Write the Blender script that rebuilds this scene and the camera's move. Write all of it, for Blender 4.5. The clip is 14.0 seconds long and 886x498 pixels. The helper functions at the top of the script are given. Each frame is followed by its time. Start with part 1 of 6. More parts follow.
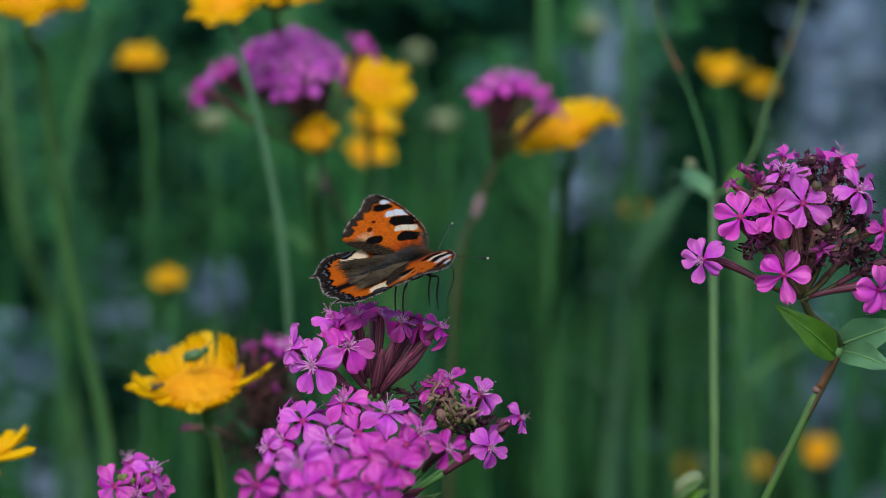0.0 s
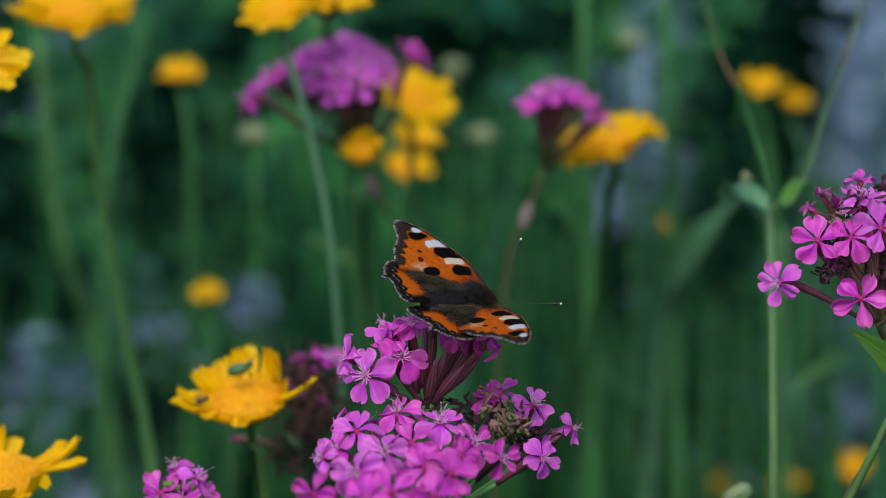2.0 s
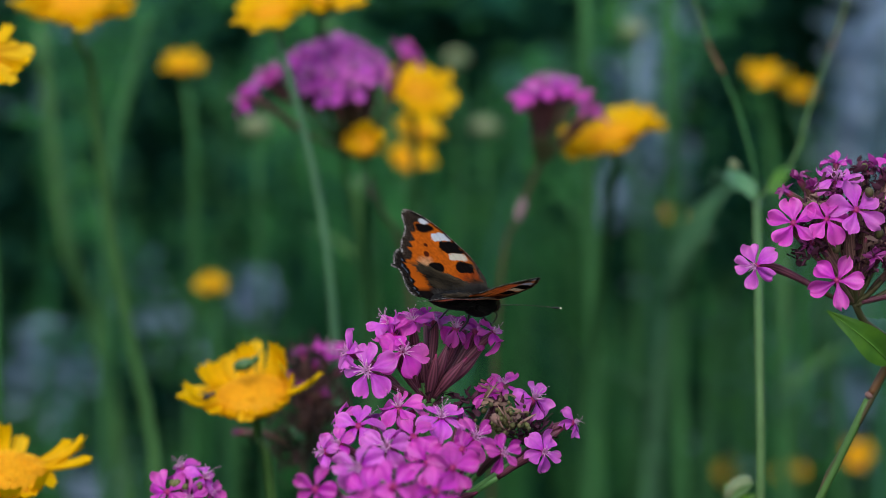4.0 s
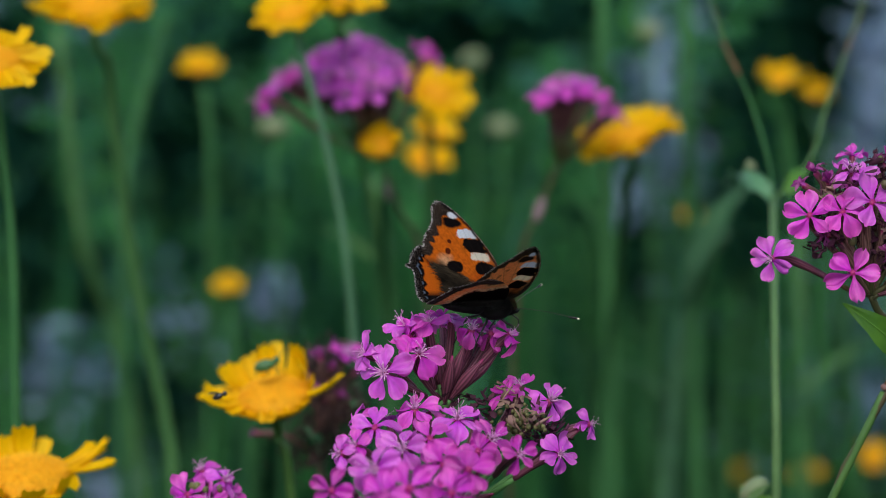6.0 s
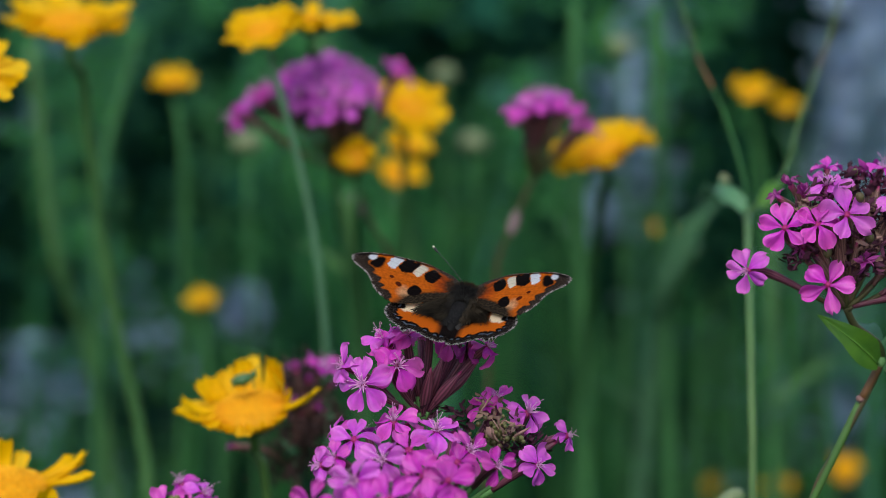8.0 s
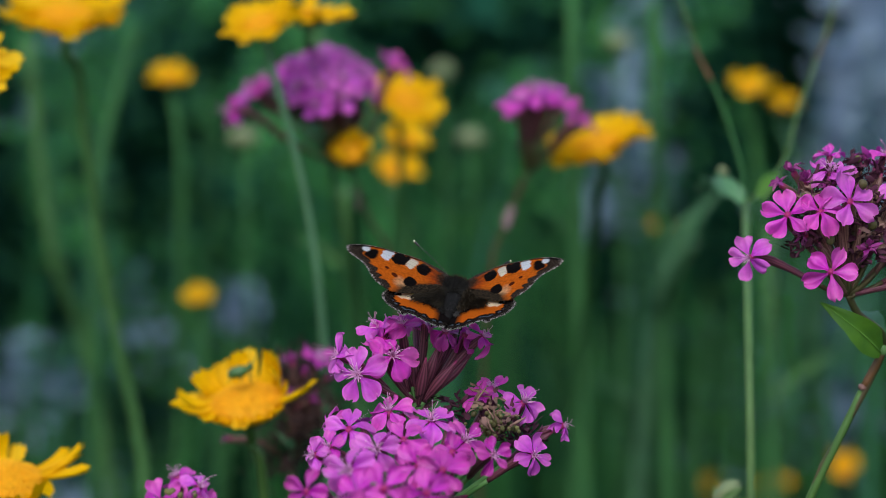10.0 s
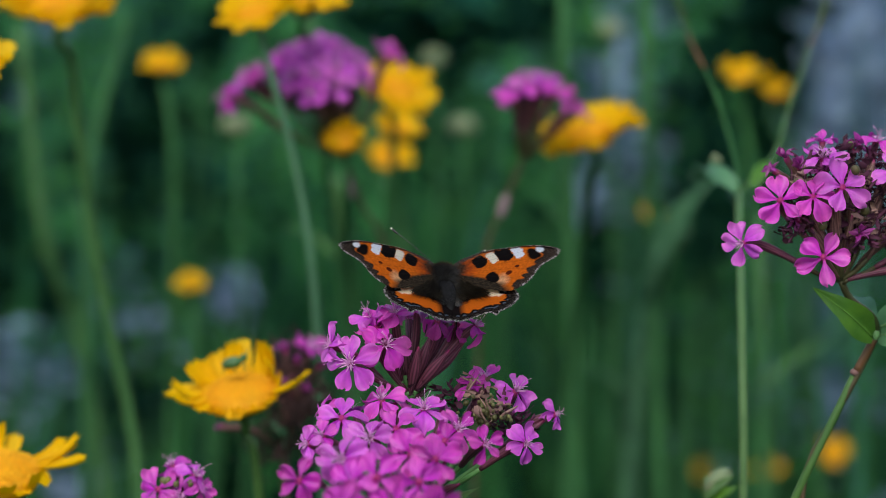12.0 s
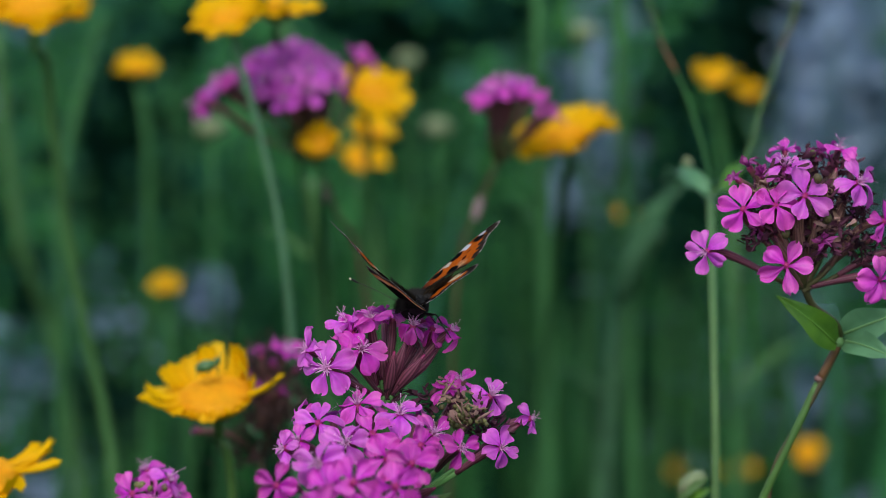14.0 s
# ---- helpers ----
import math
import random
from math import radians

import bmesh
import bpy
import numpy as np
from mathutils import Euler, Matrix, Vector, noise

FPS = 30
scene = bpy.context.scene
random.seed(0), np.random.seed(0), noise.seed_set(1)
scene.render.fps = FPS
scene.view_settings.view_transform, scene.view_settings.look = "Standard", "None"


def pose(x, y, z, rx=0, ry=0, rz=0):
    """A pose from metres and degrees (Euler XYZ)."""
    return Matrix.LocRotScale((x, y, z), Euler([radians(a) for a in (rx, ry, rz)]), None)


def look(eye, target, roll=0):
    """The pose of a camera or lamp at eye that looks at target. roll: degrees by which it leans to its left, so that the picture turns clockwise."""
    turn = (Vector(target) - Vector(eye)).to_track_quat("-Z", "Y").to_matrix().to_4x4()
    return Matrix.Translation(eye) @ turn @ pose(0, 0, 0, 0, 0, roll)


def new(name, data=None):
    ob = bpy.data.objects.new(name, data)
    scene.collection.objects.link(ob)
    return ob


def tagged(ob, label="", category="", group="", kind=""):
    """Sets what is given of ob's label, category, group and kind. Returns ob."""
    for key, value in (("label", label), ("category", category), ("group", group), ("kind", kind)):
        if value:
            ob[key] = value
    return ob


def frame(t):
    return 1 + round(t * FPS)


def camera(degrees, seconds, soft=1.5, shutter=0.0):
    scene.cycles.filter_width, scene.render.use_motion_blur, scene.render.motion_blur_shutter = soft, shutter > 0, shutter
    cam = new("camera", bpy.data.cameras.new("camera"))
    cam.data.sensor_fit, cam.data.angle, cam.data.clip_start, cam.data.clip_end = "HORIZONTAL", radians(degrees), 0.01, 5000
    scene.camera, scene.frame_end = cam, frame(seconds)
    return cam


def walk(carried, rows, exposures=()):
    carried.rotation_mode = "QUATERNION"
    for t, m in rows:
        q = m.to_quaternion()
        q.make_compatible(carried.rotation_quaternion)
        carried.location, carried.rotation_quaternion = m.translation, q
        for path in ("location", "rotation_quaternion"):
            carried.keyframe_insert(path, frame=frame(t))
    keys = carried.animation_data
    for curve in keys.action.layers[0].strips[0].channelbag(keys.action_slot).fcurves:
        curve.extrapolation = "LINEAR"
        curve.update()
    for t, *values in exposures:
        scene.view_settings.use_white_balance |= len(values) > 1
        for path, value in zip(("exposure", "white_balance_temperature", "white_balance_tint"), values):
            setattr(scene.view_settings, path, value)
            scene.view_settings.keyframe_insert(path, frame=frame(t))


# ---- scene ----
cam = camera(20, 14.0, soft=0.8, shutter=0.0)
walk(cam, [
    (0.0, pose(0.00000, 0.00000, 0.55000, 81.917, -0.125, -0.981)),
    (0.5, pose(-0.00156, -0.00049, 0.54971, 82.108, -0.114, -1.233)),
    (1.0, pose(-0.00313, -0.00099, 0.54941, 82.189, -0.090, -1.153)),
    (1.5, pose(-0.00469, -0.00148, 0.54912, 82.494, -0.009, -0.922)),
    (2.0, pose(-0.00625, -0.00197, 0.54883, 82.322, -0.147, -0.448)),
    (2.5, pose(-0.00781, -0.00247, 0.54854, 82.354, -0.063, -0.476)),
    (5.0, pose(-0.00424, -0.00388, 0.55167, 81.858, -0.016, -0.143)),
    (5.5, pose(-0.00481, -0.00431, 0.55152, 81.937, -0.016, -0.016)),
    (6.0, pose(-0.00537, -0.00473, 0.55137, 82.015, 0.010, 0.027)),
    (6.5, pose(-0.00594, -0.00516, 0.55123, 82.222, 0.021, -0.134)),
    (7.0, pose(-0.00651, -0.00558, 0.55108, 82.274, -0.044, -0.398)),
    (7.5, pose(-0.00707, -0.00601, 0.55093, 82.327, -0.014, -0.575)),
    (8.0, pose(-0.00764, -0.00643, 0.55079, 82.383, 0.028, -0.727)),
    (10.5, pose(-0.00660, -0.00524, 0.54772, 82.434, 0.091, -0.755)),
    (11.0, pose(-0.00672, -0.00581, 0.54815, 82.426, 0.060, -0.844)),
    (11.5, pose(-0.00683, -0.00638, 0.54858, 82.250, -0.020, -1.008)),
    (12.0, pose(-0.00694, -0.00695, 0.54901, 82.104, 0.030, -0.935)),
    (12.5, pose(-0.00706, -0.00751, 0.54944, 82.102, 0.119, -0.963)),
    (13.0, pose(-0.00717, -0.00808, 0.54987, 82.011, 0.076, -0.985)),
    (13.5, pose(-0.00728, -0.00865, 0.55030, 82.061, 0.170, -1.411)),
    (14.0, pose(-0.00740, -0.00922, 0.55073, 82.068, 0.052, -1.547)),
])
cam.data.dof.use_dof = True
cam.data.dof.focus_distance = 0.522
cam.data.dof.aperture_fstop = 11.0

# ---- world and light ----
world = bpy.data.worlds.new("sky")
scene.world = world
world.use_nodes = True
wn = world.node_tree.nodes
sky = wn.new("ShaderNodeTexSky")
sky.sky_type = "NISHITA"
sky.sun_disc = False
sky.sun_elevation = radians(47)
sky.sun_rotation = radians(193)
sky.air_density = 1.3
sky.dust_density = 1.5
world.node_tree.links.new(sky.outputs[0], wn["Background"].inputs[0])
wn["Background"].inputs[1].default_value = 0.12
sun_data = bpy.data.lights.new("sun", "SUN")
sun_data.energy, sun_data.angle, sun_data.color = 1.35, radians(36), (1.0, 0.98, 0.95)
sun = new("sun", sun_data)
sun.matrix_basis = look((0, 0, 5), (0.5, 2.2, 2.55))
scene.view_settings.exposure = 0.55

# ---- materials ----


def mat(name, colour, rough=0.6, spec=0.3, vary=0.15, scale=900.0, bump=0.15, fine=0.0, glow_through=0.0, second=None, island=False, random_object=0.1, metal=0.0):
    """A surface with two scales of variation, fine relief and, for thin tissue, light that passes through."""
    m = bpy.data.materials.new(name)
    m.use_nodes = True
    nt = m.node_tree
    n, li = nt.nodes, nt.links
    bsdf = n["Principled BSDF"]
    bsdf.inputs["Roughness"].default_value = rough
    bsdf.inputs["Specular IOR Level"].default_value = spec
    bsdf.inputs["Metallic"].default_value = metal
    tc = n.new("ShaderNodeTexCoord")
    big = n.new("ShaderNodeTexNoise")
    big.inputs["Scale"].default_value = scale * 0.16
    big.inputs["Detail"].default_value = 3
    small = n.new("ShaderNodeTexNoise")
    small.inputs["Scale"].default_value = scale
    small.inputs["Detail"].default_value = 4
    for q in (big, small):
        li.new(tc.outputs["Object"], q.inputs["Vector"])
    ramp = n.new("ShaderNodeValToRGB")
    second = second or tuple(c * (1 - vary * 2) for c in colour)
    ramp.color_ramp.elements[0].position, ramp.color_ramp.elements[1].position = 0.3, 0.66
    ramp.color_ramp.elements[0].color = (*second, 1)
    ramp.color_ramp.elements[1].color = (*colour, 1)
    li.new(big.outputs["Fac"], ramp.inputs["Fac"])
    hsv = n.new("ShaderNodeHueSaturation")
    li.new(ramp.outputs["Color"], hsv.inputs["Color"])
    # value: fine grain and a step from piece to piece
    add = n.new("ShaderNodeMath")
    add.operation = "MULTIPLY_ADD"
    add.inputs[1].default_value = vary * 1.4
    add.inputs[2].default_value = 1 - vary * 0.7
    li.new(small.outputs["Fac"], add.inputs[0])
    if island:
        src = n.new("ShaderNodeNewGeometry").outputs["Random Per Island"]
    else:
        src = n.new("ShaderNodeObjectInfo").outputs["Random"]
    add2 = n.new("ShaderNodeMath")
    add2.operation = "MULTIPLY_ADD"
    add2.inputs[1].default_value = random_object * 2
    li.new(src, add2.inputs[0])
    li.new(add.outputs[0], add2.inputs[2])
    sub = n.new("ShaderNodeMath")
    sub.operation = "SUBTRACT"
    sub.inputs[1].default_value = random_object
    li.new(add2.outputs[0], sub.inputs[0])
    li.new(sub.outputs[0], hsv.inputs["Value"])
    li.new(hsv.outputs["Color"], bsdf.inputs["Base Color"])
    if bump:
        b = n.new("ShaderNodeBump")
        b.inputs["Strength"].default_value = bump
        b.inputs["Distance"].default_value = 0.0003
        li.new(small.outputs["Fac"], b.inputs["Height"])
        li.new(b.outputs["Normal"], bsdf.inputs["Normal"])
    if glow_through:
        tr = n.new("ShaderNodeBsdfTranslucent")
        li.new(hsv.outputs["Color"], tr.inputs["Color"])
        mix = n.new("ShaderNodeMixShader")
        mix.inputs[0].default_value = glow_through
        li.new(bsdf.outputs[0], mix.inputs[1])
        li.new(tr.outputs[0], mix.inputs[2])
        li.new(mix.outputs[0], n["Material Output"].inputs["Surface"])
    return m


def attribute_mat(name, rough=0.75, spec=0.15, glow_through=0.0, scale=4000.0, grain=0.35, bump=0.3, hue=0.0, value=0.0):
    """A surface whose pattern is stored on the mesh as 'pattern'."""
    m = bpy.data.materials.new(name)
    m.use_nodes = True
    n, li = m.node_tree.nodes, m.node_tree.links
    bsdf = n["Principled BSDF"]
    bsdf.inputs["Roughness"].default_value = rough
    bsdf.inputs["Specular IOR Level"].default_value = spec
    at = n.new("ShaderNodeAttribute")
    at.attribute_name = "pattern"
    tc = n.new("ShaderNodeTexCoord")
    no = n.new("ShaderNodeTexNoise")
    no.inputs["Scale"].default_value = scale
    no.inputs["Detail"].default_value = 3
    li.new(tc.outputs["Object"], no.inputs["Vector"])
    k = n.new("ShaderNodeMath")
    k.operation = "MULTIPLY_ADD"
    k.inputs[1].default_value = grain * 2
    k.inputs[2].default_value = 1 - grain
    li.new(no.outputs["Fac"], k.inputs[0])
    hsv = n.new("ShaderNodeHueSaturation")
    li.new(at.outputs["Color"], hsv.inputs["Color"])
    li.new(k.outputs[0], hsv.inputs["Value"])
    if hue:
        oi = n.new("ShaderNodeObjectInfo")
        h = n.new("ShaderNodeMath")
        h.operation = "MULTIPLY_ADD"
        h.inputs[1].default_value = hue
        h.inputs[2].default_value = 0.5 - hue * 0.5
        li.new(oi.outputs["Random"], h.inputs[0])
        li.new(h.outputs[0], hsv.inputs["Hue"])
        sa = n.new("ShaderNodeMath")
        sa.operation = "MULTIPLY_ADD"
        sa.inputs[1].default_value = -0.08
        sa.inputs[2].default_value = 1.06
        li.new(oi.outputs["Random"], sa.inputs[0])
        li.new(sa.outputs[0], hsv.inputs["Saturation"])
    if value:
        # some pieces are paler or deeper than their neighbours
        wn2 = n.new("ShaderNodeTexWhiteNoise")
        wn2.noise_dimensions = "1D"
        li.new(n.new("ShaderNodeObjectInfo").outputs["Random"], wn2.inputs["W"])
        va = n.new("ShaderNodeMath")
        va.operation = "MULTIPLY_ADD"
        va.inputs[1].default_value = value
        va.inputs[2].default_value = 1 - value * 0.5
        li.new(wn2.outputs["Value"], va.inputs[0])
        vb = n.new("ShaderNodeMath")
        vb.operation = "MULTIPLY"
        li.new(va.outputs[0], vb.inputs[0])
        li.new(k.outputs[0], vb.inputs[1])
        li.new(vb.outputs[0], hsv.inputs["Value"])
    li.new(hsv.outputs["Color"], bsdf.inputs["Base Color"])
    b = n.new("ShaderNodeBump")
    b.inputs["Strength"].default_value = bump
    b.inputs["Distance"].default_value = 0.0002
    li.new(no.outputs["Fac"], b.inputs["Height"])
    li.new(b.outputs["Normal"], bsdf.inputs["Normal"])
    if glow_through:
        tr = n.new("ShaderNodeBsdfTranslucent")
        li.new(hsv.outputs["Color"], tr.inputs["Color"])
        mix = n.new("ShaderNodeMixShader")
        mix.inputs[0].default_value = glow_through
        li.new(bsdf.outputs[0], mix.inputs[1])
        li.new(tr.outputs[0], mix.inputs[2])
        li.new(mix.outputs[0], n["Material Output"].inputs["Surface"])
    return m


M_PETAL = attribute_mat("pink_petal", rough=0.42, spec=0.4, glow_through=0.26, scale=900, grain=0.2, bump=0.5, hue=0.018, value=0.2)
M_CALYX = attribute_mat("ribbed_calyx", rough=0.5, spec=0.35, scale=2500, grain=0.2, bump=0.15)
M_STAMEN = mat("pale_stamen", (0.80, 0.38, 0.70), rough=0.5, vary=0.1)
M_WITHER = mat("withered_petal", (0.085, 0.020, 0.048), second=(0.020, 0.008, 0.011), rough=0.85, vary=0.3, island=True, random_object=0.35)
M_WITHER_PALE = mat("dusty_withered_petal", (0.30, 0.17, 0.16), second=(0.16, 0.10, 0.06), rough=0.85, vary=0.3, island=True, random_object=0.35)
M_WITHER_BROWN = mat("brown_withered_petal", (0.062, 0.030, 0.028), second=(0.022, 0.013, 0.011), rough=0.85, vary=0.3, island=True, random_object=0.35)
M_HAIR = mat("tan_wing_hair", (0.105, 0.08, 0.05), second=(0.010, 0.008, 0.006), rough=0.8, spec=0.1, vary=0.2, island=True, random_object=0.4)
M_SEED = mat("seed_capsule", (0.12, 0.13, 0.042), second=(0.085, 0.06, 0.03), rough=0.5, vary=0.2, island=True, random_object=0.3)
M_STEM = mat("green_stem", (0.10, 0.25, 0.07), second=(0.07, 0.19, 0.055), rough=0.5, vary=0.15, scale=500)
M_STEM_RED = mat("reddish_stem", (0.09, 0.055, 0.03), second=(0.05, 0.065, 0.022), rough=0.5, vary=0.2, scale=400)
M_STEM_BLUE = mat("bluish_stem", (0.066, 0.17, 0.083), second=(0.05, 0.13, 0.062), rough=0.6, vary=0.15, scale=500)
M_STEM_PALE = mat("pale_stem", (0.08, 0.2, 0.06), second=(0.055, 0.15, 0.045), rough=0.6, vary=0.15, scale=400)
M_STALK = mat("dark_green_stalk", (0.045, 0.145, 0.046), second=(0.03, 0.1, 0.036), rough=0.75, spec=0.1, vary=0.2, scale=300)
M_STEM_LOW = mat("olive_stem", (0.07, 0.16, 0.036), second=(0.045, 0.105, 0.026), rough=0.45, vary=0.15, scale=500)
M_STEM_FORK = mat("pale_olive_stem", (0.10, 0.195, 0.062), second=(0.07, 0.145, 0.045), rough=0.6, vary=0.2, scale=400)
M_NODE = mat("pale_stem_node", (0.28, 0.16, 0.15), second=(0.16, 0.08, 0.06), rough=0.6)
M_BRACT = mat("pale_pink_bract", (0.27, 0.18, 0.20), second=(0.18, 0.13, 0.13), rough=0.7, vary=0.2)
M_LEAF = mat("green_leaf", (0.10, 0.24, 0.022), second=(0.05, 0.15, 0.022), rough=0.45, spec=0.4, vary=0.15, scale=700, glow_through=0.25)
M_LEAF_BLUE = mat("glaucous_leaf", (0.12, 0.29, 0.14), second=(0.08, 0.21, 0.10), rough=0.5, vary=0.15, scale=700, glow_through=0.2)
M_RIB = mat("pale_leaf_rib", (0.17, 0.33, 0.13), second=(0.11, 0.25, 0.09), rough=0.5, vary=0.15, scale=500)
M_LEAF_VEIN = mat("leaf_vein", (0.13, 0.29, 0.045), second=(0.08, 0.2, 0.03), rough=0.5, vary=0.15, scale=500)
M_RUST = mat("rusty_stem", (0.17, 0.075, 0.03), second=(0.09, 0.05, 0.022), rough=0.5, vary=0.2, scale=400)
M_RAY = attribute_mat("yellow_ray_petal", rough=0.6, spec=0.1, glow_through=0.3, scale=1500, grain=0.14, bump=0.15, hue=0.006)
M_DISC = mat("orange_disc", (0.85, 0.44, 0.007), second=(0.82, 0.39, 0.006), rough=0.7, vary=0.2, island=True, random_object=0.12)
M_CUP = mat("green_involucre", (0.1, 0.15, 0.04), second=(0.06, 0.09, 0.03), rough=0.6)
M_WING = attribute_mat("butterfly_wing", rough=0.9, spec=0.03, glow_through=0.47, scale=5000, grain=0.3, bump=0.35)
M_WING_HIND = attribute_mat("butterfly_hind_wing", rough=0.9, spec=0.03, glow_through=0.47, scale=5000, grain=0.3, bump=0.35)
M_BODY = mat("dark_body", (0.013, 0.0125, 0.0125), second=(0.006, 0.0055, 0.0055), rough=0.75, spec=0.1, vary=0.3, scale=3000)
M_FUR = mat("brown_fur", (0.105, 0.10, 0.096), second=(0.014, 0.013, 0.0125), rough=0.9, spec=0.05, vary=0.2, island=True, random_object=0.4)
M_COLLAR = mat("collar_fur", (0.15, 0.085, 0.05), second=(0.03, 0.02, 0.015), rough=0.9, spec=0.05, vary=0.2, island=True, random_object=0.4)
M_LEG = mat("black_leg", (0.015, 0.012, 0.012), rough=0.4, spec=0.4, vary=0.2)
M_BAND = mat("grey_band", (0.16, 0.15, 0.12), rough=0.6, vary=0.1)
M_CLUB = mat("pale_club_tip", (0.75, 0.72, 0.5), rough=0.5, vary=0.05)
M_BUG = mat("green_insect", (0.06, 0.15, 0.045), second=(0.04, 0.11, 0.035), rough=0.4, spec=0.4)
M_FLY = mat("black_insect", (0.02, 0.02, 0.022), rough=0.35, spec=0.5)
M_GRASS = mat("meadow_grass", (0.062, 0.248, 0.066), second=(0.021, 0.111, 0.038), rough=0.85, spec=0.03, vary=0.2, scale=60, island=True, random_object=0.4, glow_through=0.25)
# dark green that stands in for the shade deep between plants
M_GAP_SHADE = mat("gap_shade_leaf", (0.0095, 0.055, 0.034), second=(0.0032, 0.019, 0.0135), rough=0.85, spec=0.03, vary=0.2, scale=60, island=True, random_object=0.5, glow_through=0.1)
M_GRASS_GREY = mat("grey_green_leaf", (0.062, 0.195, 0.136), second=(0.031, 0.118, 0.08), rough=0.8, spec=0.05, vary=0.2, scale=60, island=True, random_object=0.3, glow_through=0.2)
M_GRASS_FRESH = mat("fresh_green_leaf", (0.0741, 0.2544, 0.0481), second=(0.0396, 0.1484, 0.0336), rough=0.8, spec=0.05, vary=0.2, scale=60, island=True, random_object=0.3, glow_through=0.25)
M_SAGE = mat("blue_grey_leaf", (0.29, 0.38, 0.52), second=(0.17, 0.26, 0.36), rough=0.8, vary=0.15, scale=100, island=True, random_object=0.2, glow_through=0.15)
M_SAGE_PALE = mat("pale_blue_grey_leaf", (0.50, 0.61, 0.76), second=(0.32, 0.43, 0.55), rough=0.8, vary=0.15, scale=100, island=True, random_object=0.2, glow_through=0.15)
# soil whose near-black green holds the shade under the meadow
M_SOIL = mat("shade_dark_soil", (0.0060, 0.03, 0.0155), second=(0.0037, 0.014, 0.0088), rough=1.0, spec=0.0, vary=0.35, scale=30, bump=0.6)
M_PALEBUD = mat("pale_bud", (0.20, 0.26, 0.13), second=(0.15, 0.17, 0.09), rough=0.7, vary=0.2)

# ---- helpers for shapes ----
rnd = random.Random(11)


def V(p):
    return Vector(p)


def finish(name, bm, material, smooth=True):
    me = bpy.data.meshes.new(name)
    bm.to_mesh(me)
    bm.free()
    me.materials.append(material)
    if smooth:
        me.polygons.foreach_set("use_smooth", [True] * len(me.polygons))
    return me


def part(name, bm, material, parent, label=""):
    """One mesh object under a thing or a part; bm may also be a ready mesh."""
    me = bm if isinstance(bm, bpy.types.Mesh) else finish(name, bm, material)
    ob = new(name, me)
    ob.parent = parent
    if label:
        tagged(ob, label)
    return ob


def thing(name, base, label, category, group=""):
    ob = new(name)
    ob.empty_display_size = 0.01
    ob.matrix_basis = Matrix.Translation(base)
    return tagged(ob, label, category, group)


def curve_points(pts, n):
    """A smooth line through the given points that does not swing past them."""
    pts = [V(p) for p in pts]
    ext = [pts[0] * 2 - pts[1], *pts, pts[-1] * 2 - pts[-2]]
    knots = [0.0]
    for a, b in zip(ext, ext[1:]):
        knots.append(knots[-1] + max(1e-5, (b - a).length) ** 0.5)
    out = []
    segs = len(pts) - 1
    for i in range(n + 1):
        u = i / n * segs
        k = min(int(u), segs - 1)
        f = u - k
        p0, p1, p2, p3 = ext[k:k + 4]
        t0, t1, t2, t3 = knots[k:k + 4]
        s = t1 + (t2 - t1) * f
        a1 = p0.lerp(p1, (s - t0) / (t1 - t0))
        a2 = p1.lerp(p2, (s - t1) / (t2 - t1))
        a3 = p2.lerp(p3, (s - t2) / (t3 - t2))
        b1 = a1.lerp(a2, (s - t0) / (t2 - t0))
        b2 = a2.lerp(a3, (s - t1) / (t3 - t1))
        out.append(b1.lerp(b2, (s - t1) / (t2 - t1)))
    return out


def tube(bm, pts, radii, sides=8, n=12, origin=(0, 0, 0), ribs=0, rib_depth=0.0, cap=True, rough=0.0):
    """A round stalk along a smooth line; radii are spread evenly along it. Returns the rings."""
    line = [p - V(origin) for p in curve_points(pts, n)]
    rings = []
    up = V((0.31, 0.87, 0.38))
    for i, p in enumerate(line):
        d = (line[min(i + 1, n)] - line[max(i - 1, 0)]).normalized()
        side = d.cross(up).normalized()
        up2 = side.cross(d).normalized()
        u = i / n * (len(radii) - 1)
        k = min(int(u), len(radii) - 2)
        r = radii[k] + (radii[k + 1] - radii[k]) * (u - k)
        ring = []
        for s in range(sides):
            a = 2 * math.pi * s / sides
            rr = r * (1 + (rib_depth if ribs and s % 2 else 0)) * (1 + (rnd.uniform(-rough, rough) if rough else 0))
            ring.append(bm.verts.new(p + side * (math.cos(a) * rr) + up2 * (math.sin(a) * rr)))
        rings.append(ring)
    for a, b in zip(rings, rings[1:]):
        for s in range(sides):
            bm.faces.new((a[s], a[(s + 1) % sides], b[(s + 1) % sides], b[s]))
    if cap:
        bm.faces.new(rings[0][::-1])
        bm.faces.new(rings[-1])
    return rings


